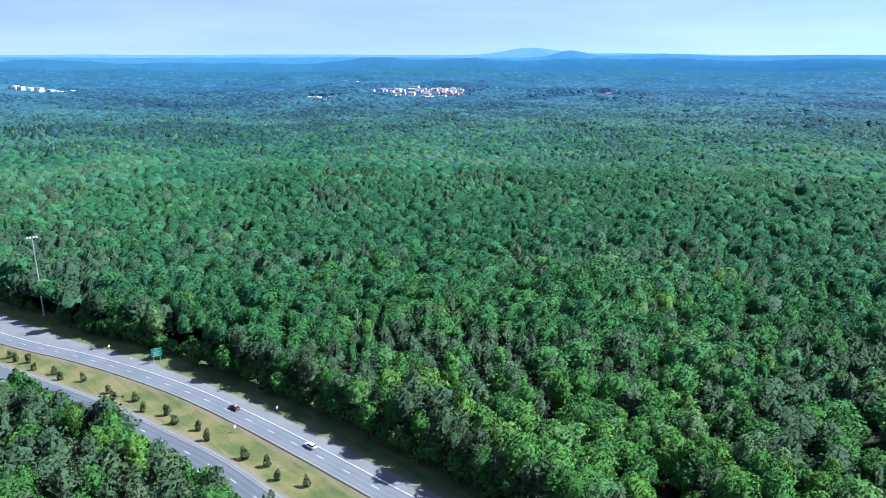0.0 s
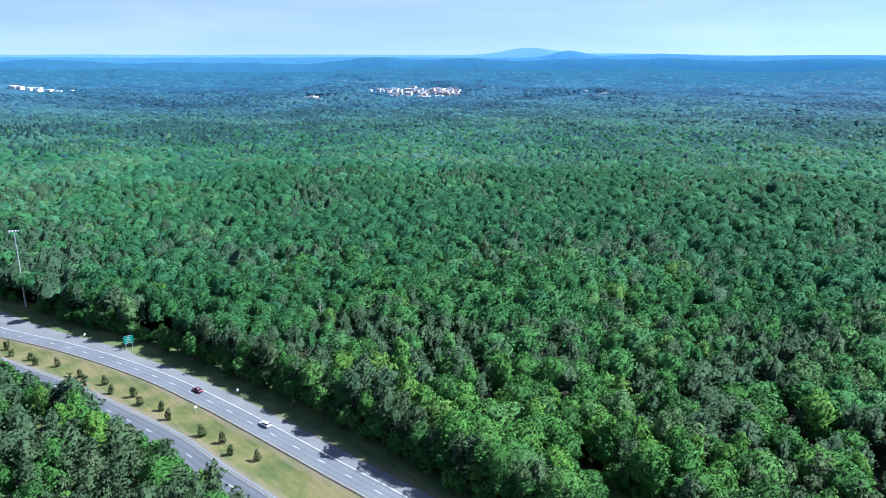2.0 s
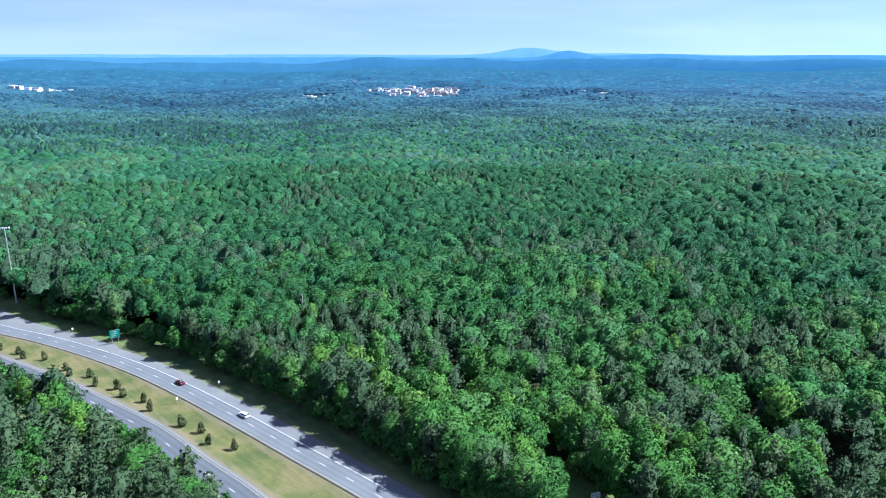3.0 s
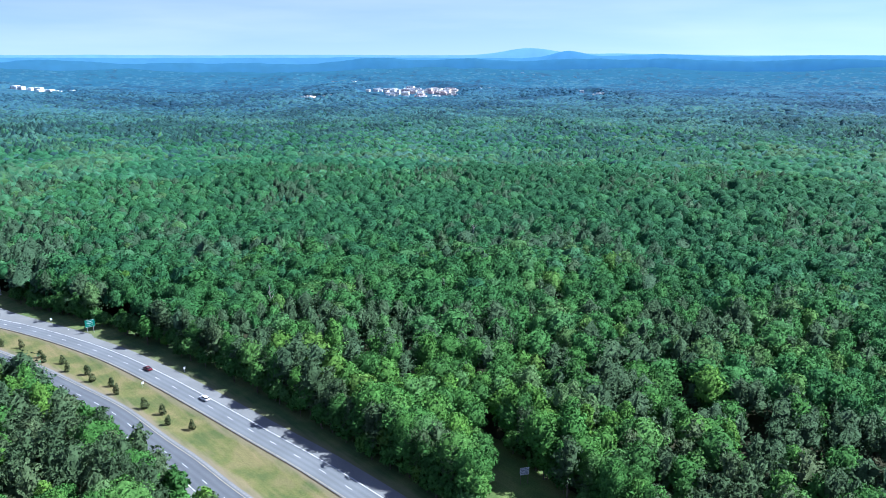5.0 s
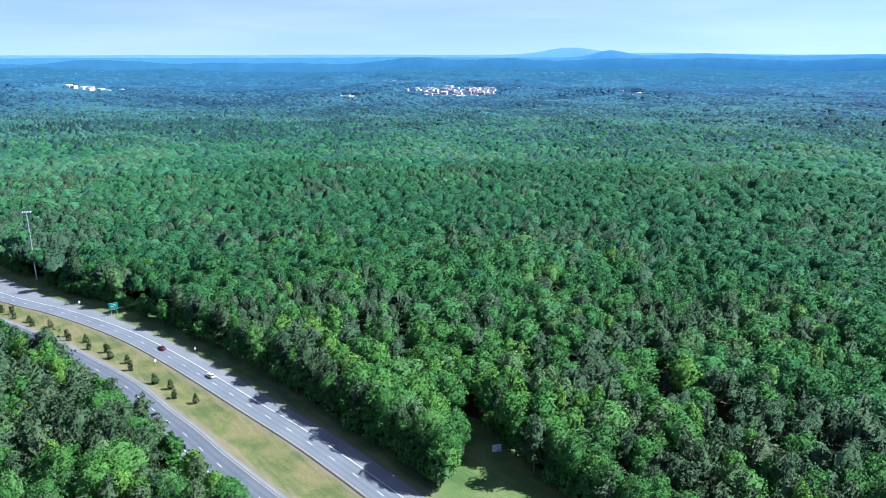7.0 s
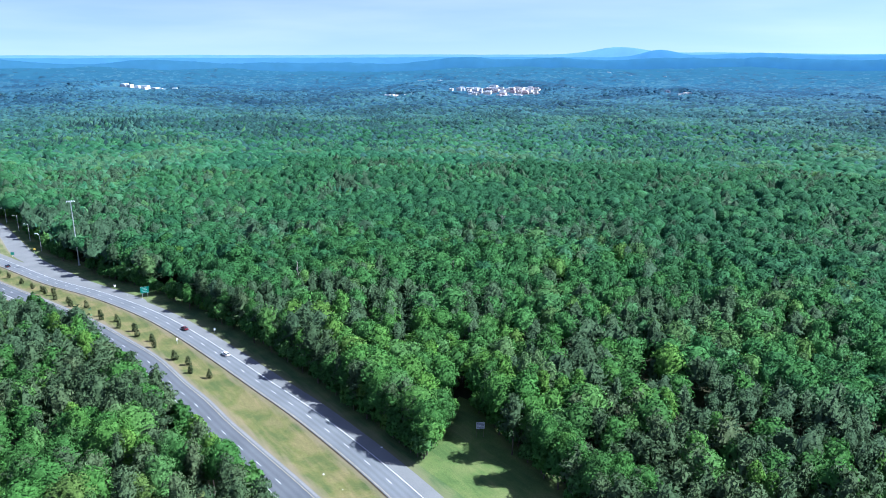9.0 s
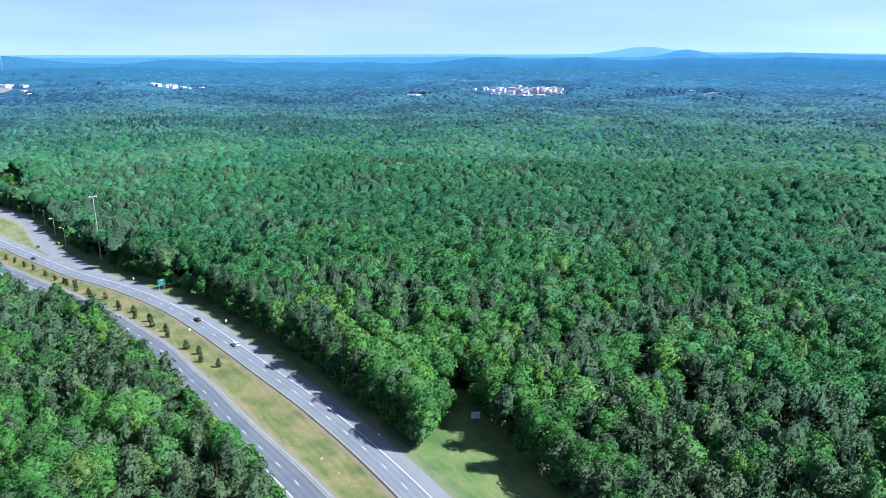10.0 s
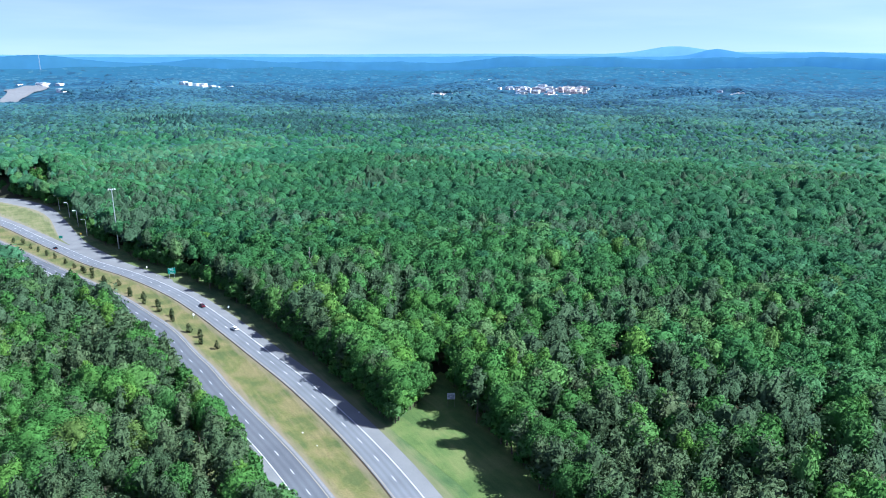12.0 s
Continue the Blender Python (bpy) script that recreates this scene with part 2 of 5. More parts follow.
def vnoise(x, y, cell):
    x, y = np.asarray(x, float) / cell + 900.0, np.asarray(y, float) / cell + 900.0
    i, j = np.floor(x).astype(int), np.floor(y).astype(int)
    u, v = x - i, y - j
    u, v = u * u * (3 - 2 * u), v * v * (3 - 2 * v)
    g = lambda a, b: TABLE[a % 256, b % 256]
    return ((g(i, j) * (1 - u) + g(i + 1, j) * u) * (1 - v) + (g(i, j + 1) * (1 - u) + g(i + 1, j + 1) * u) * v) * 2 - 1


def smooth(a, b, x):
    k = np.clip((np.asarray(x, float) - a) / (b - a), 0.0, 1.0)
    return k * k * (3 - 2 * k)


def corridor_z(x, y):
    """Height of the highway: level, then falling gently to the interchange."""
    a = np.clip(-0.75 * np.asarray(x, float) + 0.66 * np.asarray(y, float) - 140, 0, None)
    b, c = np.minimum(a, 170), np.clip(a - 170, 0, 160)
    return -0.00018 * b * b - 0.0612 * c + 0.0612 * c * c / 320


def spline(pts, step=4.0):
    """Catmull-Rom through the points, sampled every step metres: n x 2."""
    p = np.array(pts, float)
    p = np.vstack([2 * p[0] - p[1], p, 2 * p[-1] - p[-2]])
    out = []
    for i in range(1, len(p) - 2):
        t = np.linspace(0, 1, 24, endpoint=False)[:, None]
        a, b, c, d = p[i - 1], p[i], p[i + 1], p[i + 2]
        out.append(0.5 * (2 * b + (c - a) * t + (2 * a - 5 * b + 4 * c - d) * t ** 2 + (3 * b - a - 3 * c + d) * t ** 3))
    q = np.vstack(out + [p[-2:-1]])
    s = np.concatenate([[0], np.cumsum(np.hypot(*np.diff(q, axis=0).T))])
    ss = np.arange(0, s[-1], step)
    return np.column_stack([np.interp(ss, s, q[:, 0]), np.interp(ss, s, q[:, 1])])


# right-hand edge line of the outbound carriageway, from behind the viewer to the interchange and past it
R_LINE = spline([(165, -60), (132, 5), (100, 53), (70, 92.5), (44.2, 121.4), (12.2, 152.3), (-15, 175.5), (-42, 198.5), (-66, 218.5), (-91, 238.0),
                 (-119, 257), (-150, 276), (-188, 297), (-233, 325.5), (-281, 355), (-332, 385), (-400, 420), (-560, 500), (-800, 610)])
# median-side asphalt edge of the inbound carriageway
L_EDGE = spline([(145, -70), (112, -5), (82, 46), (62, 70), (46.3, 87.4), (24.7, 108.7), (-2.7, 132.9), (-16, 144.7), (-30, 158), (-44.6, 170.5), (-66, 190.0), (-89, 207.0),
                 (-116, 226.5), (-146, 246.0), (-190, 274), (-240, 305), (-288, 333), (-340, 362), (-410, 397), (-570, 476), (-810, 586)])


def offset(path, d):
    """The path moved d metres to the right of its direction (d may vary along it)."""
    t = np.gradient(path, axis=0)
    t /= np.linalg.norm(t, axis=1)[:, None]
    return path + np.column_stack([t[:, 1], -t[:, 0]]) * np.reshape(d, (-1, 1))


def side(path, x, y):
    """Signed distance to the right of a path, and the index of its nearest sample."""
    t = np.gradient(path, axis=0)
    t /= np.linalg.norm(t, axis=1)[:, None]
    x, y = np.atleast_1d(x), np.atleast_1d(y)
    d, k = np.empty(len(x)), np.empty(len(x), int)
    for a in range(0, len(x), 4000):
        dx, dy = x[a:a + 4000, None] - path[None, :, 0], y[a:a + 4000, None] - path[None, :, 1]
        j = np.argmin(dx * dx + dy * dy, axis=1)
        r = np.arange(len(j))
        d[a:a + 4000] = np.where(dx[r, j] * t[j, 1] - dy[r, j] * t[j, 0] > 0, 1, -1) * np.hypot(dx[r, j], dy[r, j])
        k[a:a + 4000] = j
    return d, k


RAMP_IN = spline([(-215, 320), (-244, 339), (-265, 356), (-295, 386), (-321, 411), (-354, 434), (-405, 455), (-470, 475)])
RAMP_OUT = spline([(-95, 246.5), (-107, 257), (-140, 278), (-168, 296), (-200, 319.5), (-227, 339), (-246, 355), (-295, 400), (-330, 431), (-356, 450), (-402, 472), (-470, 492)])
STREET = spline([(-352, 448), (-420, 474), (-500, 492), (-620, 505)])
CLEARING = [(53, 129), (57, 146), (54, 160), (58, 170), (62.5, 163), (64.5, 157), (73, 139.5), (82.5, 125.5), (94, 107), (110, 83), (147, 28), (187, -32), (150, -20), (110, 60), (79, 100)]
LAWN = [(50, 127), (55, 146), (52, 160), (57, 172), (66, 166), (70, 160), (79, 143), (89, 129), (101, 111), (117, 88), (154, 33), (190, -30), (150, -20), (110, 60), (79, 100)]


def inside(poly, x, y):
    x, y = np.asarray(x, float), np.asarray(y, float)
    hit, n = np.zeros(x.shape, bool), len(poly)
    for i in range(n):
        (ax, ay), (bx, by) = poly[i], poly[(i + 1) % n]
        cross = ((ay > y) != (by > y)) & (x < (bx - ax) * (y - ay) / (by - ay + 1e-9) + ax)
        hit ^= cross
    return hit


HOUSE = (-428, 528)
PLATEAUS = [(-428, 528, 60, 14), (-1800, 2100, 800, 12), (-90, 2680, 600, 14), (-1320, 2400, 400, 6), (-500, 3430, 400, 12), (530, 2450, 380, 12), (-365, 2220, 260, 12)]
CLEARED = [(-1270, 2200, 150, 190), (-1800, 2080, 330, 330), (-1500, 1640, 150, 230), (-1650, 1830, 150, 250), (-2400, 2850, 400, 130), (-100, 2640, 200, 330), (-1320, 2310, 130, 190), (-1540, 1940, 60, 40),
           (-500, 3370, 170, 210), (520, 2600, 70, 100), (535, 2400, 60, 130), (-365, 2150, 80, 130)]


def open_land(x, y):
    """1 where the far woods give way to town and car parks, opened towards the viewer so they show."""
    v = np.zeros(np.shape(x))
    for cx, cy, a, b in CLEARED:
        v = np.maximum(v, 1 - smooth(0.8, 1.1, np.hypot((x - cx) / a, (y - cy) / b)))
    return v


def terrain(x, y):
    x, y = np.asarray(x, float), np.asarray(y, float)
    d = np.min([np.abs(side(p, x.ravel(), y.ravel())[0]) for p in (R_LINE, L_EDGE, RAMP_OUT, STREET)], axis=0).reshape(x.shape)
    far = np.hypot(x - 40, y)
    w = smooth(30, 260, d)
    z = corridor_z(x, y) * (1 - smooth(700, 1400, far)) - 11 * smooth(700, 1400, far)
    z = z + w * (-4 + 4.5 * vnoise(x, y, 140) + 7 * vnoise(x + 300, y, 420))
    z = z + w * smooth(800, 2200, far) * (-6 + 16 * vnoise(x, y + 500, 900))
    z = z + w * smooth(350, 1000, far) * 7 * vnoise(x - 90, y + 40, 260)
    for cx, cy, r, up in PLATEAUS:
        z = z + up * (1 - smooth(0.5 * r, r, np.hypot(x - cx, y - cy))) * (1 + (y - cy) / 500)
    return z


# ---- mesh helpers ----
def np_mesh(name, verts, quads, mat, tint=None, shade_smooth=False, normals=None, slots=None):
    me = bpy.data.meshes.new(name)
    verts, quads = np.ascontiguousarray(verts, dtype=np.float32), np.ascontiguousarray(quads, dtype=np.int32)
    nf, k = quads.shape
    me.vertices.add(len(verts)), me.loops.add(nf * k), me.polygons.add(nf)
    me.vertices.foreach_set("co", verts.ravel())
    me.loops.foreach_set("vertex_index", quads.ravel())
    me.polygons.foreach_set("loop_start", np.arange(0, nf * k, k, dtype=np.int32))
    me.polygons.foreach_set("use_smooth", np.full(nf, shade_smooth))
    if tint is not None:
        a = me.attributes.new("tint", "FLOAT", "FACE")
        a.data.foreach_set("value", np.ascontiguousarray(tint, dtype=np.float32))
    if normals is not None:
        a = me.attributes.new("custom_normal", "FLOAT_VECTOR", "POINT")
        a.data.foreach_set("vector", np.ascontiguousarray(normals, dtype=np.float32).ravel())
    for m in mat if isinstance(mat, list) else [mat]:
        me.materials.append(m)
    if slots is not None:
        me.polygons.foreach_set("material_index", np.ascontiguousarray(slots, dtype=np.int32))
    me.update(calc_edges=True)
    return me


def structure(name, me, label, category):
    return tagged(new(name, me), label, category, kind="structure")


def strip(name, a, b, lift, mat, label, category, cols=6, sag=0.0, thick=0.25):
    """A band of ground between two paths of equally many samples, with rims that go down into the soil."""
    f = np.linspace(0, 1, cols + 1)
    p = a[:, None, :] * (1 - f)[None, :, None] + b[:, None, :] * f[None, :, None]
    z = corridor_z(p[..., 0], p[..., 1]) + lift - sag * np.sin(f * math.pi)[None, :]
    v = np.concatenate([p, z[..., None]], axis=2)
    low_a, low_b = v[:, :1].copy(), v[:, -1:].copy()
    low_a[..., 2] -= thick
    low_b[..., 2] -= thick
    v = np.concatenate([low_a, v, low_b], axis=1)
    n, c = v.shape[:2]
    across = np.broadcast_to(np.concatenate([[0], f, [1]])[None, :], (n, c))
    i = (np.arange(n - 1)[:, None] * c + np.arange(c - 1)[None, :]).ravel()
    q = np.column_stack([i, i + 1, i + c + 1, i + c])
    if np.cross(v[0, 2] - v[0, 1], v[1, 1] - v[0, 1])[2] < 0:
        q = q[:, ::-1]
    me = np_mesh(name, v.reshape(-1, 3), q, mat)
    for key, value in (("across", across), ("rim", np.clip(np.abs(across - 0.5) * 2 - 0.45, 0, 1) / 0.55)):
        at = me.attributes.new(key, "FLOAT", "POINT")
        at.data.foreach_set("value", np.ascontiguousarray(value, dtype=np.float32).ravel())
    return structure(name, me, label, category)


def resample(path, n):
    s = np.concatenate([[0], np.cumsum(np.hypot(*np.diff(path, axis=0).T))])
    ss = np.linspace(0, s[-1], n)
    return np.column_stack([np.interp(ss, s, path[:, 0]), np.interp(ss, s, path[:, 1])])


def matched(path, other):
    """For each sample of path the nearest point of the other, a smooth partner for a strip."""
    j = side(other, path[:, 0], path[:, 1])[1].astype(float)
    j = np.convolve(np.pad(j, 4, mode="edge"), np.ones(9) / 9, mode="valid")
    k = np.arange(len(other))
    return np.column_stack([np.interp(j, k, other[:, 0]), np.interp(j, k, other[:, 1])])


# ---- ground, roads, verges ----
def axis_lines(lo, hi, a, b, step, grow):
    out, s, v = list(np.arange(a, b + 0.1, step)), step, b
    while v < hi:
        s *= grow
        v += s
        out.append(min(v, hi))
    s, v = step, a
    while v > lo:
        s *= grow
        v -= s
        out.insert(0, max(v, lo))
    return np.array(out)


gx, gy = axis_lines(-4700, 4700, -480, 260, 8, 1.09), axis_lines(-4700, 4700, -80, 560, 8, 1.09)
GX, GY = np.meshgrid(gx, gy, indexing="ij")
GZ = terrain(GX, GY)
dR, dL = side(R_LINE, GX.ravel(), GY.ravel())[0].reshape(GX.shape), side(L_EDGE, GX.ravel(), GY.ravel())[0].reshape(GX.shape)
dO = side(RAMP_OUT, GX.ravel(), GY.ravel())[0].reshape(GX.shape)
dO = np.minimum(np.abs(dO), np.abs(side(STREET, GX.ravel(), GY.ravel())[0]).reshape(GX.shape))
GZ -= 0.7 * ((dR < 22) & (dL > -26)) + 0.7 * ((np.abs(dO) < 30) & ~((dR < 22) & (dL > -26))) + 0.5 * inside(LAWN, GX, GY)
GZ -= 4.0 * smooth(900, 1300, np.hypot(GX - 40, GY))      # below the closed far canopy
gi = (np.arange(len(gx) - 1)[:, None] * len(gy) + np.arange(len(gy) - 1)[None, :]).ravel()
structure("ground", np_mesh("ground", np.column_stack([GX.ravel(), GY.ravel(), GZ.ravel()]),
          np.column_stack([gi, gi + len(gy), gi + len(gy) + 1, gi + 1]), M_FLOOR, shade_smooth=True),
          "dark leaf-littered forest floor rolling to the horizon", "ground")

R_LEFT = offset(R_LINE, -7.7)
strip("road_outbound", R_LEFT, offset(R_LINE, 0.35), 0.06, M_ROAD_A, "sun-bleached two-lane asphalt carriageway curving through the woods", "road", 16)
strip("shoulder_outbound", offset(R_LINE, 0.35), offset(R_LINE, 4.7), 0.045, M_SHOULDER, "pale gravelly asphalt shoulder beside the carriageway", "road shoulder", 3)
strip("road_inbound", offset(L_EDGE, -9.6), offset(L_EDGE, -1.0), 0.06, M_ROAD_B, "grey two-lane asphalt carriageway beside the grass median", "road", 16)
strip("shoulder_inbound_inner", offset(L_EDGE, -1.0), L_EDGE, 0.05, M_SHOULDER, "narrow pale inner shoulder with rumble marks", "road shoulder", 2)
strip("shoulder_inbound_outer", offset(L_EDGE, -12.6), offset(L_EDGE, -9.6), 0.045, M_SHOULDER, "pale outer asphalt shoulder below the trees", "road shoulder", 2)
strip("median", matched(R_LEFT, L_EDGE), R_LEFT, 0.0, M_MEDIAN, "sunburnt yellow-green grass median between the carriageways", "median", 10, 0.5)
M_SOIL = surface("bare_brown_soil", (0.034, 0.028, 0.020), (0.066, 0.054, 0.040), 2.0, 0.3, 0.95, 0.1)
strip("asphalt_rim", offset(R_LINE, -8.15), offset(R_LINE, -7.7), 0.03, M_SOIL, "bare brown soil along the asphalt edge", "soil", 1)
strip("verge_outbound", offset(R_LINE, 4.7), offset(R_LINE, 24), 0.0, M_VERGE, "mown grass verge in the shade of the forest edge", "grass verge", 8, 0.0)
strip("verge_inbound", offset(L_EDGE, -26), offset(L_EDGE, -12.6), 0.0, M_GRASS, "grass verge between the inbound road and the trees", "grass verge", 4, 0.3)


def poly_mesh(name, poly, lift, mat, cell=5.0):
    """A patch of ground inside a plan outline."""
    bm = bmesh.new()
    f = bm.faces.new([bm.verts.new((x, y, 0)) for x, y in poly])
    lo, hi = np.min(poly, axis=0), np.max(poly, axis=0)
    for k, n in ((0, Vector((1, 0, 0))), (1, Vector((0, 1, 0)))):
        v = lo[k] + cell
        while v < hi[k]:
            bmesh.ops.bisect_plane(bm, geom=bm.verts[:] + bm.edges[:] + bm.faces[:], plane_co=n * v, plane_no=n)
            v += cell
    for v in bm.verts:
        v.co.z = float(corridor_z(v.co.x, v.co.y)) + lift + 0.03 * float(vnoise(v.co.x, v.co.y, 12))
    bmesh.ops.recalc_face_normals(bm, faces=bm.faces)
    if sum(f.normal.z for f in bm.faces) < 0:
        bmesh.ops.reverse_faces(bm, faces=bm.faces)
    me = bpy.data.meshes.new(name)
    bm.to_mesh(me)
    bm.free()
    me.materials.append(mat)
    return me


structure("clearing", poly_mesh("clearing", LAWN, 0.03, M_GRASS), "bright mown grass clearing tapering into the forest", "grass clearing")
n_r = 60
GORE = RAMP_IN[(RAMP_IN[:, 0] < -246)]
strip("gore_grass", matched(GORE, offset(R_LINE, 4.7)), GORE, 0.04, M_GORE, "dry grassy triangle between the highway and the exit ramp", "grass", 6)
strip("ramp_verge", RAMP_OUT, offset(RAMP_OUT, 15), 0.0, M_GRASS, "shaded grass verge between ramp and forest", "grass verge", 4)
strip("exit_ramp", resample(RAMP_IN, n_r), resample(RAMP_OUT[len(RAMP_OUT) // 3:], n_r), 0.055, M_SHOULDER, "pale exit ramp curving away beside the forest edge", "ramp", 4)
DECEL = offset(R_LINE, 4.6)
DECEL = DECEL[(DECEL[:, 0] < -108) & (DECEL[:, 0] > -243)]
strip("deceleration_lane", DECEL, matched(DECEL, RAMP_OUT), 0.05, M_SHOULDER, "widening pale deceleration lane before the exit ramp", "road", 3)


def marking(name, path, lift, mat, label, width=0.2):
    return strip(name, offset(path, -width / 2), offset(path, width / 2), lift, mat, label, "road marking", 1, 0, 0.02)


marking("edge_line_outbound", R_LINE, 0.075, M_PAINT, "solid white edge line painted on the asphalt", 0.24)
marking("median_line_outbound", offset(R_LINE, -7.2), 0.075, M_YELLOW, "faded yellow line along the median side")
marking("edge_line_inbound", offset(L_EDGE, -9.3), 0.075, M_PAINT, "solid white edge line painted on the asphalt", 0.24)
marking("median_line_inbound", offset(L_EDGE, -1.5), 0.075, M_YELLOW, "faded yellow line along the median side")


# ---- trees ----
def clumps_at(rng, centres, normals, size, long=1.0):
    """Irregular three-cornered sprays of leaves: n x 3 corners, facing along the normals."""
    n = len(centres)
    up = rng.normal(size=(n, 3))
    a = np.cross(normals, up)
    a /= np.linalg.norm(a, axis=1)[:, None]
    b = np.cross(normals, a)
    ang = np.array([0.0, 2.1, 4.2])[None, :] + rng.uniform(-0.5, 0.5, (n, 3))
    r = size * rng.uniform(0.7, 1.35, (n, 3))
    r[:, 0] *= long
    return centres[:, None, :] + a[:, None, :] * (r * np.cos(ang))[..., None] + b[:, None, :] * (r * np.sin(ang))[..., None]


def sphere_dirs(rng, n, low):
    z = rng.uniform(low, 1, n)
    a = rng.uniform(0, 2 * math.pi, n)
    r = np.sqrt(1 - z * z)
    return np.column_stack([r * np.cos(a), r * np.sin(a), z])


def crown_points(rng, lobes, n, low=-0.45, jitter=0.6):
    """Places of leaf sprays on the outside of a crown's lobes: points, facings and soft normals."""
    c, r = lobes[:, :3], lobes[:, 3:]
    w = (r[:, 0] * r[:, 2]) / np.sum(r[:, 0] * r[:, 2])
    k = rng.choice(len(c), n * 6, p=w)
    d = sphere_dirs(rng, n * 6, low)
    p = c[k] + d * r[k] * rng.uniform(0.88, 1.08, (n * 6, 1))
    outer = np.flatnonzero(np.all((((p[:, None, :] - c[None]) / r[None]) ** 2).sum(2) > 0.74, axis=1))[:n]
    p, d, k, n = p[outer], d[outer], k[outer], len(outer)
    nm = d + rng.normal(size=(n, 3)) * jitter
    nm /= np.linalg.norm(nm, axis=1)[:, None]
    soft = d / r[k]
    loose = rng.normal(size=(n, 3))
    soft = 0.55 * soft / np.linalg.norm(soft, axis=1)[:, None] + 0.18 * loose + (0, 0, 0.32)
    return p, nm, soft / np.linalg.norm(soft, axis=1)[:, None]


def broad_lobes(rng, h, wide, base):
    """Clumps of a broadleaf crown: an uneven dome of many small lobes round a full body."""
    zc = base + 0.50 * (h - base)
    out = [(0, 0, zc, wide * 0.68, wide * 0.68, (h - base) * 0.44)]
    for i in range(18):
        a, f = i * 2.4 + rng.uniform(-0.4, 0.4), (i + 0.5) / 18
        th, s = math.acos(1 - 1.42 * f), wide * rng.uniform(0.24, 0.40)
        rad = (wide - 0.8 * s) * math.sin(th) * rng.uniform(0.72, 1.08)
        z = zc + (h - zc - 0.8 * s) * math.cos(th) * rng.uniform(0.86, 1.06)
        out.append((math.cos(a) * rad, math.sin(a) * rad, z, s, s, s * rng.uniform(0.8, 1.15)))
    return np.array(out)


def pine_lobes(rng, h, wide, base):
    """Tufts of a pine crown: tapering whorls of flat plates on upturned boughs."""
    out = []
    for i in range(17):
        f = i / 16
        a = i * 2.4 + rng.uniform(-0.6, 0.6)
        rad = wide * (1 - f ** 3.2) ** 0.7 * rng.uniform(0.35, 0.95)
        s = wide * (0.44 - 0.08 * f) * rng.uniform(0.8, 1.2)
        out.append((math.cos(a) * rad, math.sin(a) * rad, base + (h - base - s * 0.6) * f + rng.uniform(-0.4, 0.4), s, s, s * rng.uniform(0.45, 0.7)))
    out.append((0, 0, base + (h - base) * 0.5, wide * 0.35, wide * 0.35, (h - base) * 0.42))
    return np.array(out)


def quads_of(corners):
    v = corners.reshape(-1, 3)
    return v, np.arange(len(v)).reshape(-1, 3)


def tube(bm, a, b, ra, rb, n=6):
    """A tapered round bar from a to b."""
    a, b = Vector(a), Vector(b)
    q = (b - a).to_track_quat("Z", "Y")
    ring = [[bm.verts.new(p + q @ Vector((r * math.cos(i * 2 * math.pi / n), r * math.sin(i * 2 * math.pi / n), 0))) for i in range(n)] for p, r in ((a, ra), (b, rb))]
    for i in range(n):
        bm.faces.new((ring[0][i], ring[0][(i + 1) % n], ring[1][(i + 1) % n], ring[1][i]))
    bm.faces.new(ring[0][::-1]), bm.faces.new(ring[1])


def bm_mesh(name, bm, mat, shade_smooth=False):
    me = bpy.data.meshes.new(name)
    bmesh.ops.recalc_face_normals(bm, faces=bm.faces)
    bm.to_mesh(me)
    bm.free()
    me.materials.append(mat)
    if shade_smooth:
        me.polygons.foreach_set("use_smooth", np.ones(len(me.polygons), bool))
    return me


def part(name, bm, mat, parent, label=""):
    ob = new(name, bm if isinstance(bm, bpy.types.Mesh) else bm_mesh(name, bm, mat))
    ob.parent = parent
    return tagged(ob, label)


def tubed(a, b, ra, rb, n=8):
    bm = bmesh.new()
    tube(bm, a, b, ra, rb, n)
    return bm


def trunk_mesh(rng, h, lobes, thick):
    bm = bmesh.new()
    x, y, z, r = 0.0, 0.0, -0.3, thick
    for i in range(4):
        nx, ny, nz, nr = x + rng.uniform(-0.25, 0.25), y + rng.uniform(-0.25, 0.25), z + h * 0.22, r * 0.72
        tube(bm, (x, y, z), (nx, ny, nz), r, nr, 6)
        x, y, z, r = nx, ny, nz, nr
    for c in lobes[1:4]:
        zz = max(h * 0.2, c[2] - 1.2 - 0.5 * math.hypot(c[0], c[1]))
        tube(bm, (0, 0, zz), (c[0], c[1], c[2]), thick * 0.32, thick * 0.1, 4)
    return bm_mesh("trunk", bm, M_BARK)


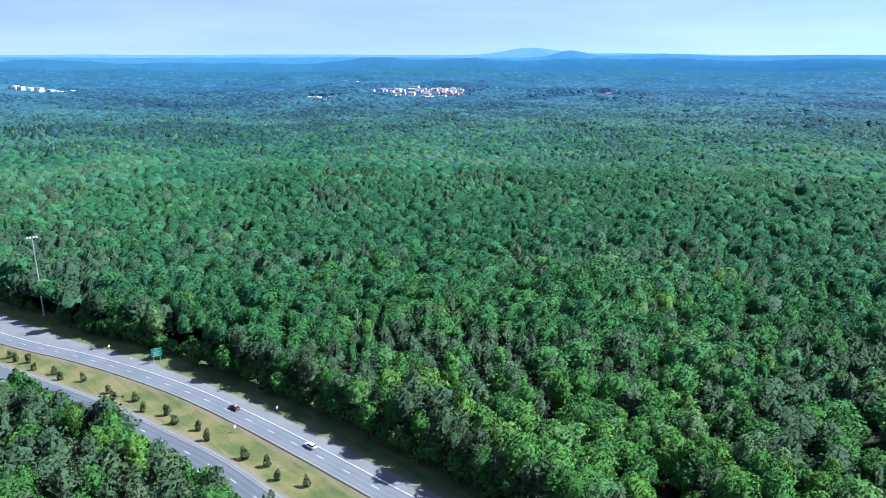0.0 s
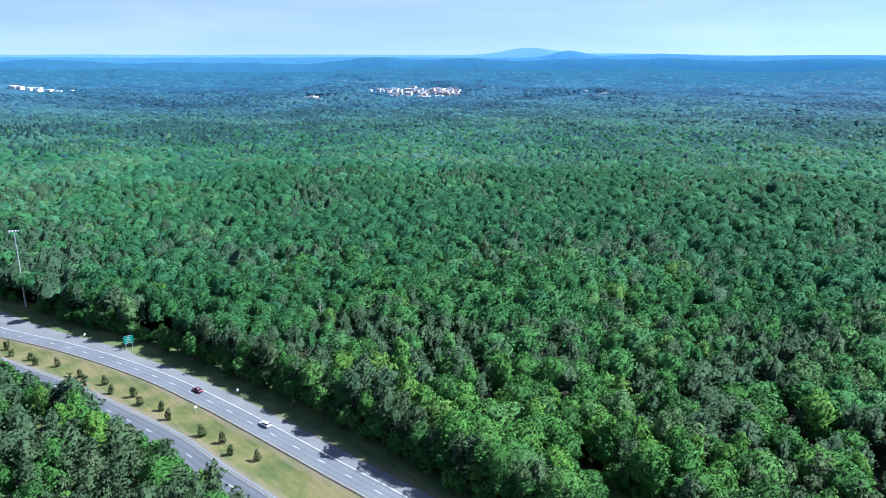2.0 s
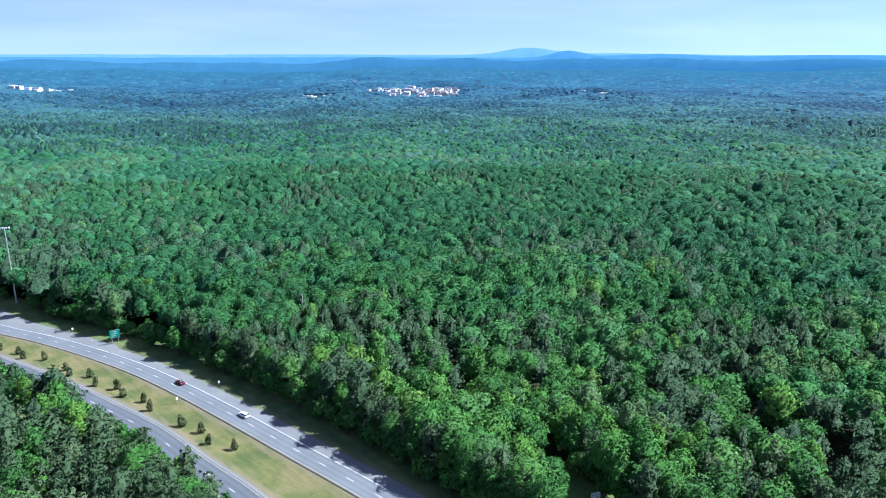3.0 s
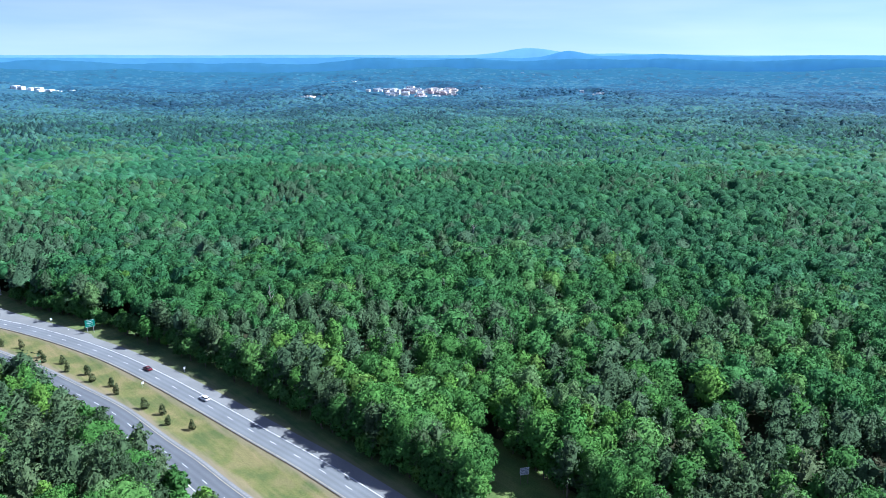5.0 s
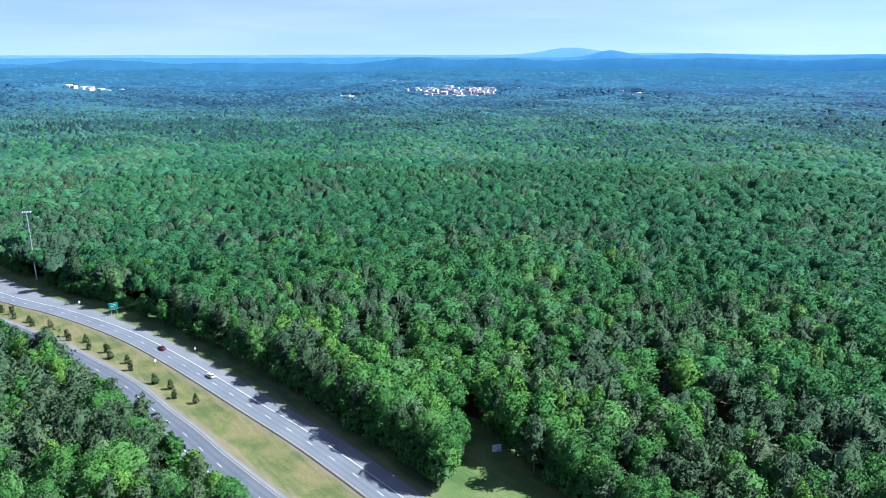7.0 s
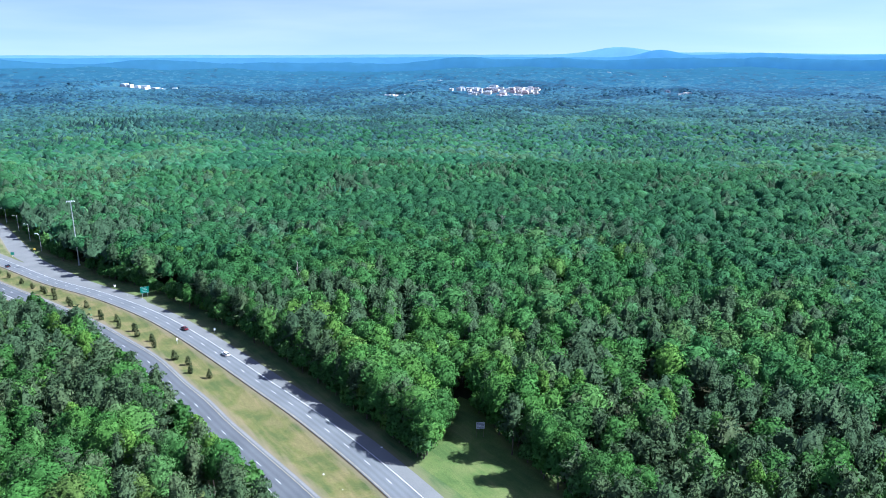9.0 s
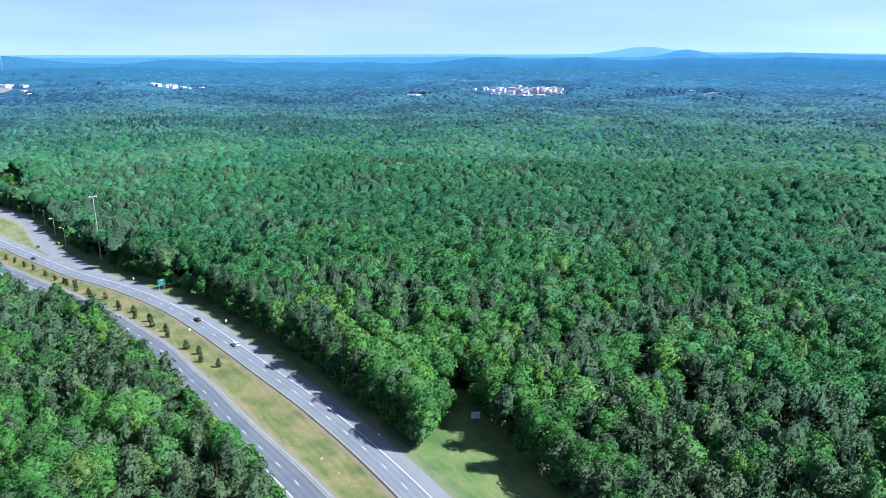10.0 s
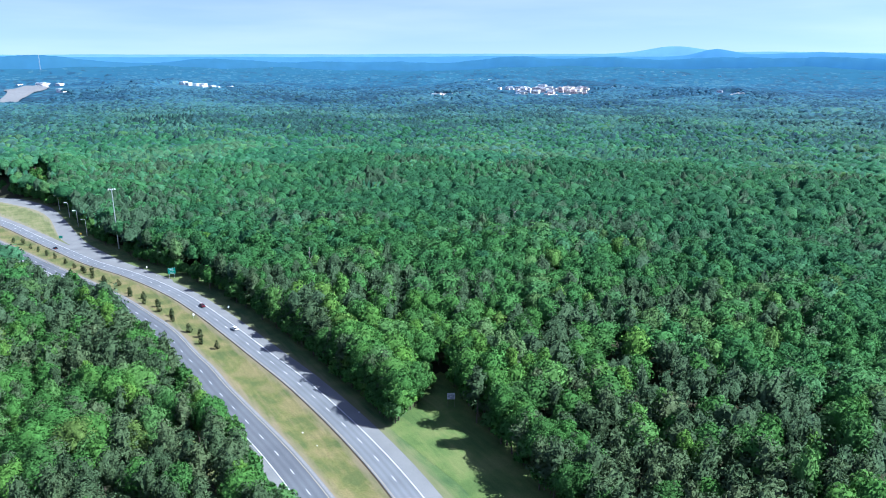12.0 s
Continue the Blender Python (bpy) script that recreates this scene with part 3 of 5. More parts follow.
def lobed_crown(r, lobes, around, rings, soften):
    """The outer skin of a crown's lobes: corners and soft normals, three rows a face."""
    c0 = np.array([0, 0, lobes[:, 2].min() * 0.5 + lobes[:, 2].mean() * 0.5])
    c, q = lobes[:, :3], lobes[:, 3:]
    P, N = [], []
    for i in range(rings + 1):
        e = -0.35 + (math.pi / 2 + 0.35) * i / rings
        for k in range(around if i < rings else 1):
            a, ee = (k + 0.5 * (i % 2) + r.uniform(-0.25, 0.25)) * 2 * math.pi / around, e + r.uniform(-0.08, 0.08) * (i < rings)
            d = np.array([math.cos(ee) * math.cos(a), math.cos(ee) * math.sin(a), math.sin(ee)])
            o, v = (c0 - c) / q, d / q
            A, B, C = (v * v).sum(1), (o * v).sum(1), (o * o).sum(1) - 1
            root = B * B - A * C
            far = np.where(root > 0, (-B + np.sqrt(np.maximum(root, 0))) / A, 1.5)
            m = int(np.argmax(far))
            p = c0 + d * far[m]
            g = (p - c[m]) / q[m] ** 2
            g = g / np.linalg.norm(g) if root[m] > 0 else d
            n = 0.62 * g + 0.28 * d + np.array([0, 0, soften]) + r.normal(size=3) * 0.14
            P.append(p), N.append(n / np.linalg.norm(n))
    tri = []
    for i in range(rings):
        for k in range(around):
            a, b = i * around + k, i * around + (k + 1) % around
            if i == rings - 1:
                tri.append((a, b, rings * around))
            elif i % 2:
                tri += [(a, b, b + around), (a, b + around, a + around)]
            else:
                tri += [(a, b, a + around), (b, b + around, a + around)]
    tri = np.array(tri).ravel()
    return np.array(P)[tri], np.array(N)[tri]


def tree_kind(kind, rng, h, wide, base, clumps, leaf=1.0, mat=None):
    """Crown and trunk meshes: leaf sprays over a leafy inner body."""
    pine = kind == "pine"
    lobes = (pine_lobes if pine else broad_lobes)(rng, h, wide, base)
    inner = lobes * ((0.72, 0.72, 0.97, 0.72, 0.72, 0.8) if pine else (0.84, 0.84, 0.96, 0.84, 0.84, 0.84))
    bv, bn = lobed_crown(rng, inner, 11, 6, 0.3)
    p, nm, soft = crown_points(rng, lobes, clumps, -0.5 if not pine else -0.3, 0.62 if not pine else 0.85)
    v = np.vstack([bv, clumps_at(rng, p, nm, (0.46 if not pine else 0.34) * leaf, 1.3 if not pine else 2.1).reshape(-1, 3)])
    nv = np.vstack([bn, np.repeat(soft, 3, axis=0)])
    return np_mesh("crown", v, np.arange(len(v)).reshape(-1, 3), mat or (M_PINE if pine else M_BROAD), None, True, nv), trunk_mesh(rng, h * 0.9, lobes, 0.26)


rng = np.random.RandomState(11)
BROAD_SIZES, PINE_SIZES = ((19, 5.2, 4), (21, 5.8, 5), (17.5, 4.8, 3), (22, 4.6, 5), (20, 6.2, 4), (18, 4.4, 2)), ((20, 4.0, 7), (22, 4.4, 8), (18.5, 3.7, 6), (20.5, 4.8, 7))
FINE = 90                         # the trees of each kind nearest the ends of the viewer's path have finer leaves
BROAD_KINDS = [tree_kind("broad", rng, h, w, b, n, leaf) for n, leaf in ((1800, 0.62), (720, 0.98)) for h, w, b in BROAD_SIZES]
PINE_KINDS = [tree_kind("pine", rng, h, w, b, n, leaf) for n, leaf in ((1500, 0.72), (660, 1.1)) for h, w, b in PINE_SIZES]
LOW_KINDS = [tree_kind("broad", rng, h, w, 0.8, 480, 1.15) for h, w in ((9, 3.2), (12, 3.4), (7, 2.8))]

# where woods stand: a jittered grid over the land ahead, clear of roads, ramp, clearing and interchange
def wooded(x, y):
    """True where trees can stand; kept open along the viewer's line to the house."""
    dr, dl = side(R_LINE, x, y)[0], side(L_EDGE, x, y)[0]
    edge = 2.0 * vnoise(x, y, 22)
    k = ((dr > 12.5 + 4.5 * smooth(10, -25, x) + edge) | (dl < -18.5 - 9.0 * smooth(-100, -150, x) - edge)) & ~inside(CLEARING, x, y)
    do = side(RAMP_OUT, x, y)[0]
    k &= ~((do < np.where(x < -330, 4, 8)) & (x < -110) & (x > -480) & (dr > 0))
    u, v = (x - HOUSE[0]) * 0.67 - (y - HOUSE[1]) * 0.74, (x - HOUSE[0]) * 0.74 + (y - HOUSE[1]) * 0.67
    return k & (np.hypot((u - 33) / 38, v / 8) > 1)


def wood_points(spacing, lo, hi, seed):
    r = np.random.RandomState(seed)
    xs, ys = np.meshgrid(np.arange(-hi, hi, spacing), np.arange(-60, hi + 60, spacing * 0.87), indexing="ij")
    x = (xs + (np.arange(ys.shape[1]) % 2 * spacing / 2)[None, :]).ravel() + r.uniform(-0.62, 0.62, xs.size) * spacing
    y = ys.ravel() + r.uniform(-0.62, 0.62, xs.size) * spacing
    d = np.hypot(x - 40, y + 10)
    left = np.degrees(np.arctan2(x - 110, y + 75)) > -47
    right = np.minimum(np.degrees(np.arctan2(x - 68, y + 46)), np.degrees(np.arctan2(x - 110, y + 75)) + 10) < 33
    k = (d >= lo) & (d < hi) & left & right & (y > 15)
    x, y = x[k], y[k]
    k = wooded(x, y)
    return x[k], y[k]


def stand(x, y):
    """Height of the canopy against its mean: older and younger stands."""
    return 1 + 0.06 * vnoise(x + 50, y, 24) + 0.09 * vnoise(x, y + 210, 65) + 0.10 * vnoise(x - 400, y, 160)


NEAR, MID, FAR = 330.0, 720.0, 2000.0
x, y = wood_points(7.1, 62, MID + 60, 3)
k = (np.hypot(x - 40, y + 10) < MID + 55 * vnoise(x, y, 90)) & (vnoise(x + 77, y - 31, 17) < 0.76)   # a few gaps where trees have come down
x, y = x[k], y[k]
d = np.minimum(np.hypot(x, y), np.hypot(x - 110, y + 69))
order = np.argsort(d)
x, y, d = x[order], y[order], d[order]
pine_share = np.clip(0.12 + 0.75 * vnoise(x, y, 46) + 0.25 * vnoise(x, y, 150) + 0.55 * smooth(-50, -28, side(L_EDGE, x, y)[0]) * (side(L_EDGE, x, y)[0] < 0) + 0.5 * (1 - smooth(22, 30 + 40 * smooth(0, -90, x), side(R_LINE, x, y)[0])) * (side(R_LINE, x, y)[0] > 0) + 0.4 * np.exp(-((x - 108) / 40) ** 2 - ((y - 125) / 42) ** 2), 0.04, 0.85)
is_pine = np.random.RandomState(5).rand(len(x)) < pine_share
z = terrain(x, y)
roll = np.random.RandomState(6)
STAND = stand(x, y)
taken, FIRSTS = np.zeros(len(x), bool), {}
for kind, pick, meshes, name, label in (
        ("broad", ~is_pine, BROAD_KINDS, "broadleaf_tree", "full green broadleaf tree in close forest canopy"),
        ("pine", is_pine, PINE_KINDS, "pine_tree", "grey-green pine with tufted crown in the forest")):
    first, half = {}, len(meshes) // 2
    FIRSTS[kind] = first
    for n, i in enumerate(np.flatnonzero(pick)[:270 if kind == "broad" else 230]):
        taken[i] = True
        m = pose(x[i], y[i], z[i] - 0.2, 0, 0, roll.uniform(0, 360)) @ Matrix.Diagonal((*(roll.uniform(0.80, 1.22),) * 2, roll.uniform(0.88, 1.06) * STAND[i], 1))
        k = n % half + (half if n >= FINE else 0)
        if k not in first:
            root = new(name)
            tagged(root, label, "tree", "forest trees")
            for pname, me in (("crown", meshes[k][0]), ("trunk", meshes[k][1])):
                part(pname, me, None, root)
            root.matrix_basis = m
            first[k] = root
        else:
            c = copy_thing(first[k], pose(0, 0, 0))
            c.matrix_basis = m


# low leafy growth that closes the forest edge
edge_roots, roll = [], np.random.RandomState(14)
GLADE = spline([(138, 42), (112, 85), (96, 109), (84.5, 127), (75, 141), (66, 157), (63, 165)])
for path, off, lo, hi in ((GLADE, 1.6, 0, len(GLADE) - 1), (R_LINE, 10.5, 30, 150), (L_EDGE, -16.4, 30, 110), (RAMP_OUT, 9.0, 0, len(RAMP_OUT) - 1), (RAMP_OUT, 4.0, 0, len(RAMP_OUT) - 1)):
    for n, i in enumerate(range(lo, hi)):
        q = offset(path, off + roll.uniform(-0.8, 2.6) * (1 if off > 0 else -1))[i] + roll.uniform(-1.5, 1.5, 2)
        if path is R_LINE:
            q = q + np.array([0.60, 0.80]) * 4.0 * float(smooth(10, -25, q[0]))
        if inside(CLEARING, q[0], q[1]) or (path is R_LINE and (q[0] > 52 or q[0] < -105)) or q[1] < 20 or (path is RAMP_OUT and (q[0] > (-90 if off > 6 else -345) or q[0] < (-400 if off > 6 else -475) or abs((q[0] + 198) * 0.837 + (q[1] - 331) * 0.547) < 4)):
            continue
        m = pose(q[0], q[1], float(corridor_z(*q)) - 0.4, 0, 0, roll.uniform(0, 360)) @ Matrix.Diagonal((*(roll.uniform(0.8, 1.2),) * 3, 1))
        k = roll.randint(3) if len(edge_roots) == 3 else len(edge_roots)
        if k == len(edge_roots):
            root = tagged(new("edge_sapling"), "leafy green sapling at the edge of the forest", "young tree", "forest edge saplings")
            part("crown", LOW_KINDS[k][0], None, root)
            part("trunk", LOW_KINDS[k][1], None, root)
            root.matrix_basis = m
            edge_roots.append(root)
        else:
            copy_thing(edge_roots[k], pose(0, 0, 0)).matrix_basis = m


for px, py in ((54.5, 150), (55.5, 154), (54, 146.5), (56, 158), (50.5, 151), (52, 156), (49, 158), (47, 152), (53, 163), (50, 167), (46.5, 133.5), (49, 131.5), (44, 136), (51.5, 136), (53.5, 140.5), (42, 138.5), (39.5, 141), (-414, 512), (-405, 503), (-396, 494), (-408, 497)):
    copy_thing(edge_roots[roll.randint(3)], pose(0, 0, 0)).matrix_basis = pose(px, py, float(terrain(px, py)) - 0.3, 0, 0, roll.uniform(0, 360)) @ Matrix.Diagonal((*(roll.uniform(0.75, 1.0),) * 3, 1))

# tall trees crowding the edge of the forest along the road and round the clearing
row = offset(R_LINE, 14.0)
row = row[(row[:, 0] < 48) & (row[:, 0] > -84)]
for n, q in enumerate(list(row) + list(offset(GLADE, 4.6)[2:])):
    q = q + roll.uniform(-1.4, 1.4, 2) + (np.array([0.60, 0.80]) * 4.5 * float(smooth(10, -25, q[0])) if n < len(row) else 0)
    if inside(CLEARING, q[0], q[1]):
        continue
    tree = (FIRSTS["pine"] if roll.rand() < 0.68 else FIRSTS["broad"])[n % 4]
    copy_thing(tree, pose(0, 0, 0)).matrix_basis = pose(q[0], q[1], float(corridor_z(*q)) - 0.3, 0, 0, roll.uniform(0, 360)) @ Matrix.Diagonal((*(roll.uniform(0.7, 0.95),) * 2, roll.uniform(0.70, 0.9), 1))


# trees that stand out by their colour: yellow-green and silvery crowns
def accent_trees(spots, mat, sizes, label, group):
    roots = []
    for n, (px, py) in enumerate(spots):
        m = pose(px, py, float(terrain(px, py)) - 0.3, 0, 0, roll.uniform(0, 360)) @ Matrix.Diagonal((*(roll.uniform(0.85, 1.1),) * 2, roll.uniform(0.95, 1.06), 1))
        if n < len(sizes):
            root = tagged(new("broadleaf_tree"), label, "tree", group)
            crown, trunk = tree_kind("broad", rng, *sizes[n], 1350, 0.72, mat)
            part("crown", crown, None, root)
            part("trunk", trunk, None, root)
            root.matrix_basis = m
            roots.append(root)
        else:
            copy_thing(roots[n % len(sizes)], pose(0, 0, 0)).matrix_basis = m


accent_trees([(86, 158), (65, 167), (138, 108), (142, 105), (130, 178), (123, 145), (-70, 129), (-53, 118), (-26, 103), (-20, 101), (-14, 118), (-3, 104), (-108, 187), (-94, 178), (-115, 302),
              (-30, 108), (26, 74), (-102, 141), (97, 156), (-96, 176), (-82, 168), (70, 170), (52, 188), (92, 152)], M_LIME, ((20, 3.6, 4), (18.5, 3.2, 4), (19.5, 4.0, 5)),
             "bright yellow-green broadleaf tree among darker forest crowns", "yellow-green trees")
accent_trees([(51.5, 132.5)], M_FRESH, ((16.5, 4.8, 0.5),), "fresh green broadleaf tree leafy down to the grass", "clearing corner tree")
accent_trees([(80, 167), (72, 184), (-68, 370), (-185, 412), (-121, 279), (-38, 116), (84, 170), (88, 163), (-82, 303)], M_SILVER, ((20.5, 4.2, 4), (19, 4.8, 5)),
             "pale silvery-green broadleaf tree in the forest", "silvery trees")


def dead_tree(px, py, high):
    """A bare grey snag: leaning trunk and a few broken limbs."""
    root = tagged(new("dead_tree"), "bare grey dead trunk standing in the forest canopy", "dead tree", "dead snags")
    bm = bmesh.new()
    x, y, z, r = 0.0, 0.0, -0.3, 0.34
    for i in range(6):
        nx, ny, nz = x + roll.uniform(-0.3, 0.3), y + roll.uniform(-0.3, 0.3), z + high / 6
        tube(bm, (x, y, z), (nx, ny, nz), r, r * 0.82, 7)
        x, y, z, r = nx, ny, nz, r * 0.82
    part("trunk", bm, M_SNAG, root)
    for i in range(7):
        a, zz, ln = i * 2.4 + roll.uniform(-0.4, 0.4), high * roll.uniform(0.6, 0.95), roll.uniform(1.2, 3.0)
        part("limb", tubed((0, 0, zz), (ln * math.cos(a), ln * math.sin(a), zz + ln * 0.8), 0.13, 0.04, 5), M_SNAG, root)
    root.matrix_basis = pose(px, py, float(terrain(px, py)), 0, 0, 0)


M_SNAG = surface("weathered_grey_wood", (0.24, 0.22, 0.20), (0.42, 0.40, 0.37), 5, 0.8, 0.9)
for px, py, high in ((95, 296, 21), (-34, 266, 20), (43, 270, 21), (60, 388, 22), (136, 287, 20), (49, 273, 19)):
    dead_tree(px, py, high)


def joined_wood(name, x, y, z, pine, clumps, size, mat, label, seed, shell, full=1.0, low=0.0, grow=1.0, rough=1.0, patchy=0.3):
    """Many trees as one mesh: crowns of a few kinds set down over and over, each with its own tone. shell: faces round and up of each crown's body."""
    r = np.random.RandomState(seed)
    kinds = []
    for k in range(8):
        lobes = pine_lobes(r, 20, r.uniform(4.0, 4.7), 8) if k < 3 else broad_lobes(r, r.uniform(18.8, 20.2), r.uniform(5.0, 6.0), 6)
        inner = lobes * (full, full, 1, full, full, full)
        pv, nv = lobed_crown(r, inner, *shell)
        if clumps:
            p, nm, soft = crown_points(r, lobes, clumps, low, 0.75)
            pv = np.vstack([pv, clumps_at(r, p, nm, size * (0.85 if k < 3 else 1.0), 1.25).reshape(-1, 3)])
            nv = np.vstack([nv, np.repeat(soft, 3, axis=0)])
        kinds.append((pv, nv))
    which = np.where(pine, r.randint(0, 3, len(x)), r.randint(3, 8, len(x)))
    V, T, N = [], [], []
    for k in range(8):
        j = np.flatnonzero(which == k)
        a, s = r.uniform(0, 2 * math.pi, len(j)), np.clip(0.97 * np.exp(0.27 * r.normal(size=len(j))), 0.5, 1.7) + 0.12 * vnoise(x[j], y[j], 38)
        s = s * grow
        h = (0.945 + rough * (r.uniform(-0.105, 0.105, len(j)) + 0.14 * (s / grow - 1))) * (1 + (1.7 - 0.7 * rough) * (stand(x[j], y[j]) - 1))
        c, soft = kinds[k]
        ca, sa = np.cos(a)[:, None] * s[:, None], np.sin(a)[:, None] * s[:, None]
        vx = c[None, :, 0] * ca - c[None, :, 1] * sa + x[j, None]
        vy = c[None, :, 0] * sa + c[None, :, 1] * ca + y[j, None]
        vz = c[None, :, 2] * h[:, None] + z[j, None]
        V.append(np.stack([vx, vy, vz], axis=2).reshape(-1, 3))
        ca, sa = np.cos(a)[:, None], np.sin(a)[:, None]
        N.append(np.stack([soft[None, :, 0] * ca - soft[None, :, 1] * sa, soft[None, :, 0] * sa + soft[None, :, 1] * ca, np.broadcast_to(soft[None, :, 2], (len(j), len(soft)))], axis=2).reshape(-1, 3))
        tone = np.where(pine[j], r.uniform(0, 0.22, len(j)), np.clip(0.24 + 0.74 * r.beta(1.3, 2.0, len(j)) + patchy * (vnoise(x[j], y[j], 44) + vnoise(x[j], y[j], 170)), 0.28, 1))
        T.append(np.repeat(tone, len(c) // 3))
    V = np.vstack(V)
    return tagged(new(name, np_mesh(name, V, np.arange(len(V)).reshape(-1, 3), mat, np.concatenate(T), True, np.vstack(N))), label, "woodland", kind="stuff")


near = d + 28 * np.random.RandomState(12).normal(size=len(d)) < NEAR
k = ~taken & near
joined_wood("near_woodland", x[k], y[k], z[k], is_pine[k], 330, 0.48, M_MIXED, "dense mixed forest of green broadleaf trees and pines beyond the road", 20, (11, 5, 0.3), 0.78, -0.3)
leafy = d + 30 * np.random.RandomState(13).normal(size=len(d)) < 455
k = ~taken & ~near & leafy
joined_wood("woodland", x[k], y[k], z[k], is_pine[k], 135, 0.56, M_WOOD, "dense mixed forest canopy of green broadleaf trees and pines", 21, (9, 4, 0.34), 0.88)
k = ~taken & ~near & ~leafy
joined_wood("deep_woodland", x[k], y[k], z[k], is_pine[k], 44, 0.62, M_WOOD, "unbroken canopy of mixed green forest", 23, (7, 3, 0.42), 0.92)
x, y = wood_points(8.4, MID - 60, FAR, 4)
k = np.hypot(x - 40, y + 10) >= MID + 55 * vnoise(x, y, 90)
x, y = x[k], y[k]
z = terrain(x, y)
is_pine = np.random.RandomState(8).rand(len(x)) < np.clip(0.06 + 0.85 * vnoise(x, y, 110) + 0.45 * vnoise(x, y, 42), 0, 0.9)
far = np.hypot(x - 40, y + 10)
far_roll = np.random.RandomState(9)
keep = (far_roll.rand(len(x)) > 0.96 * smooth(1250, 1900, far)) & (open_land(x, y) < 0.3)
x, y, z, is_pine, far = x[keep], y[keep], z[keep], is_pine[keep], far[keep]
# leaf colour by distance band: the haze is painted in step by step
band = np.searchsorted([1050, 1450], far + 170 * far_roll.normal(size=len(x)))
for name, k, mat, label in (("far_woodland", band == 0, M_CANOPY, "forest canopy stretching away over low hills"), ("cool_woodland", band == 1, M_COOL_HAZE, "distant forest canopy with cool haze in its green"),
                           ("teal_woodland", band == 2, M_BLUISH_HAZE, "distant forest canopy tinted bluish by haze")):
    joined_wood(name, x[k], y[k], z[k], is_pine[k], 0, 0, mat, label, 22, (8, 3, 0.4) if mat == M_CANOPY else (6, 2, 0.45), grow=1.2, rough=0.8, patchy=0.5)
x, y = wood_points(17.0, 1250, 2900, 44)
far = np.hypot(x - 40, y + 10)
keep = (far_roll.rand(len(x)) < smooth(1250, 1900, far) * (1 - 0.7 * smooth(2300, 2900, far))) & (open_land(x, y) < 0.3)
x, y, far = x[keep], y[keep], far[keep]
is_pine = far_roll.rand(len(x)) < 0.12
# farther groves go on through the haze-tinted colours
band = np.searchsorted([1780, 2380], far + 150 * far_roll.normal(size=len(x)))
for name, k, mat, label in (("grove_woodland", band == 0, M_BLUISH_HAZE, "distant groves tinted bluish by haze"), ("blue_woodland", band == 1, M_BLUE_HAZE, "far groves on the plain, hazed blue-green"),
                           ("slate_woodland", band == 2, M_SLATE_HAZE, "groves near the hills, hazed slate blue")):
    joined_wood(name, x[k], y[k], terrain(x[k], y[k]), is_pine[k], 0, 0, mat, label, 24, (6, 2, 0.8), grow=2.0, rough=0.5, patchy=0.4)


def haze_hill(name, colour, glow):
    """Hills seen through miles of bright air: the haze is put in as blue emission."""
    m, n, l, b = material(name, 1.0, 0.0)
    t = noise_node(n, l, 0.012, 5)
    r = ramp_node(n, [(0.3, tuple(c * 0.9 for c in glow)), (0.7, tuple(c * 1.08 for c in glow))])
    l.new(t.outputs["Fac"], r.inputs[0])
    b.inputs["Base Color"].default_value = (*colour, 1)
    # the slopes themselves glow blue in place of lit air
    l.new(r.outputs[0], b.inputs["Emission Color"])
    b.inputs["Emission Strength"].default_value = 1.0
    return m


def canopy_sheet(name, r0, r1, dr0, dr1, cols, bands, label, seed):
    """Closed far canopy: a crumpled sheet of crowns, rising to the hills at its end; under nearer trees it lightens the
    gaps. bands: (start distance, material), whose colours carry the haze.
    """
    r = np.random.RandomState(seed)
    rad, v = [], r0
    while v < r1:
        rad.append(v)
        v += dr0 + (dr1 - dr0) * (v - r0) / (r1 - r0)
    rad = np.array(rad)
    az = np.radians(np.linspace(-54, 42, cols))
    RR, AA = np.meshgrid(rad, az, indexing="ij")
    RR = RR + r.uniform(-0.4, 0.4, RR.shape) * dr0
    AA = AA + r.uniform(-0.4, 0.4, AA.shape) * (az[1] - az[0])
    X, Y = 40 + RR * np.sin(AA), -10 + RR * np.cos(AA)
    tall = 9 + 4.5 * smooth(380, 700, RR) + 1.5 * smooth(1250, 1750, RR) + r.normal(size=X.shape) * (2.2 - 1.1 * smooth(1700, 3200, RR)) + 2.0 * vnoise(X, Y, 35) + 3.4 * vnoise(X, Y, 110) * smooth(1500, 2100, RR)
    Z = terrain(X, Y) + tall * (1 - open_land(X, Y) * 0.97)
    Z += smooth(3150, 4290, RR) * 48 * (0.85 + 0.25 * vnoise(X, Y, 700))
    n, c = X.shape
    i = (np.arange(n - 1)[:, None] * c + np.arange(c - 1)[None, :]).ravel()
    q = np.column_stack([i, i + 1, i + c + 1, i + c])[:, ::-1]
    tone = np.clip(0.42 + 0.5 * vnoise(X, Y, 80)[:-1, :-1].ravel() + 0.4 * vnoise(X, Y, 260)[:-1, :-1].ravel() + r.normal(size=len(i)) * 0.28, 0, 1)
    far = RR[:-1, :-1].ravel() * (1 + 0.13 * r.normal(size=len(i)))
    slots = np.searchsorted([b[0] for b in bands[1:]], far)
    k = wooded(X[:-1, :-1].ravel(), Y[:-1, :-1].ravel()) & wooded(X[1:, 1:].ravel(), Y[1:, 1:].ravel())
    q, tone, slots = q[k], tone[k], slots[k]
    v = np.column_stack([X.ravel(), Y.ravel(), Z.ravel()])
    return tagged(new(name, np_mesh(name, v, q, [b[1] for b in bands], tone, shade_smooth=True, slots=slots)), label, "woodland", kind="stuff")


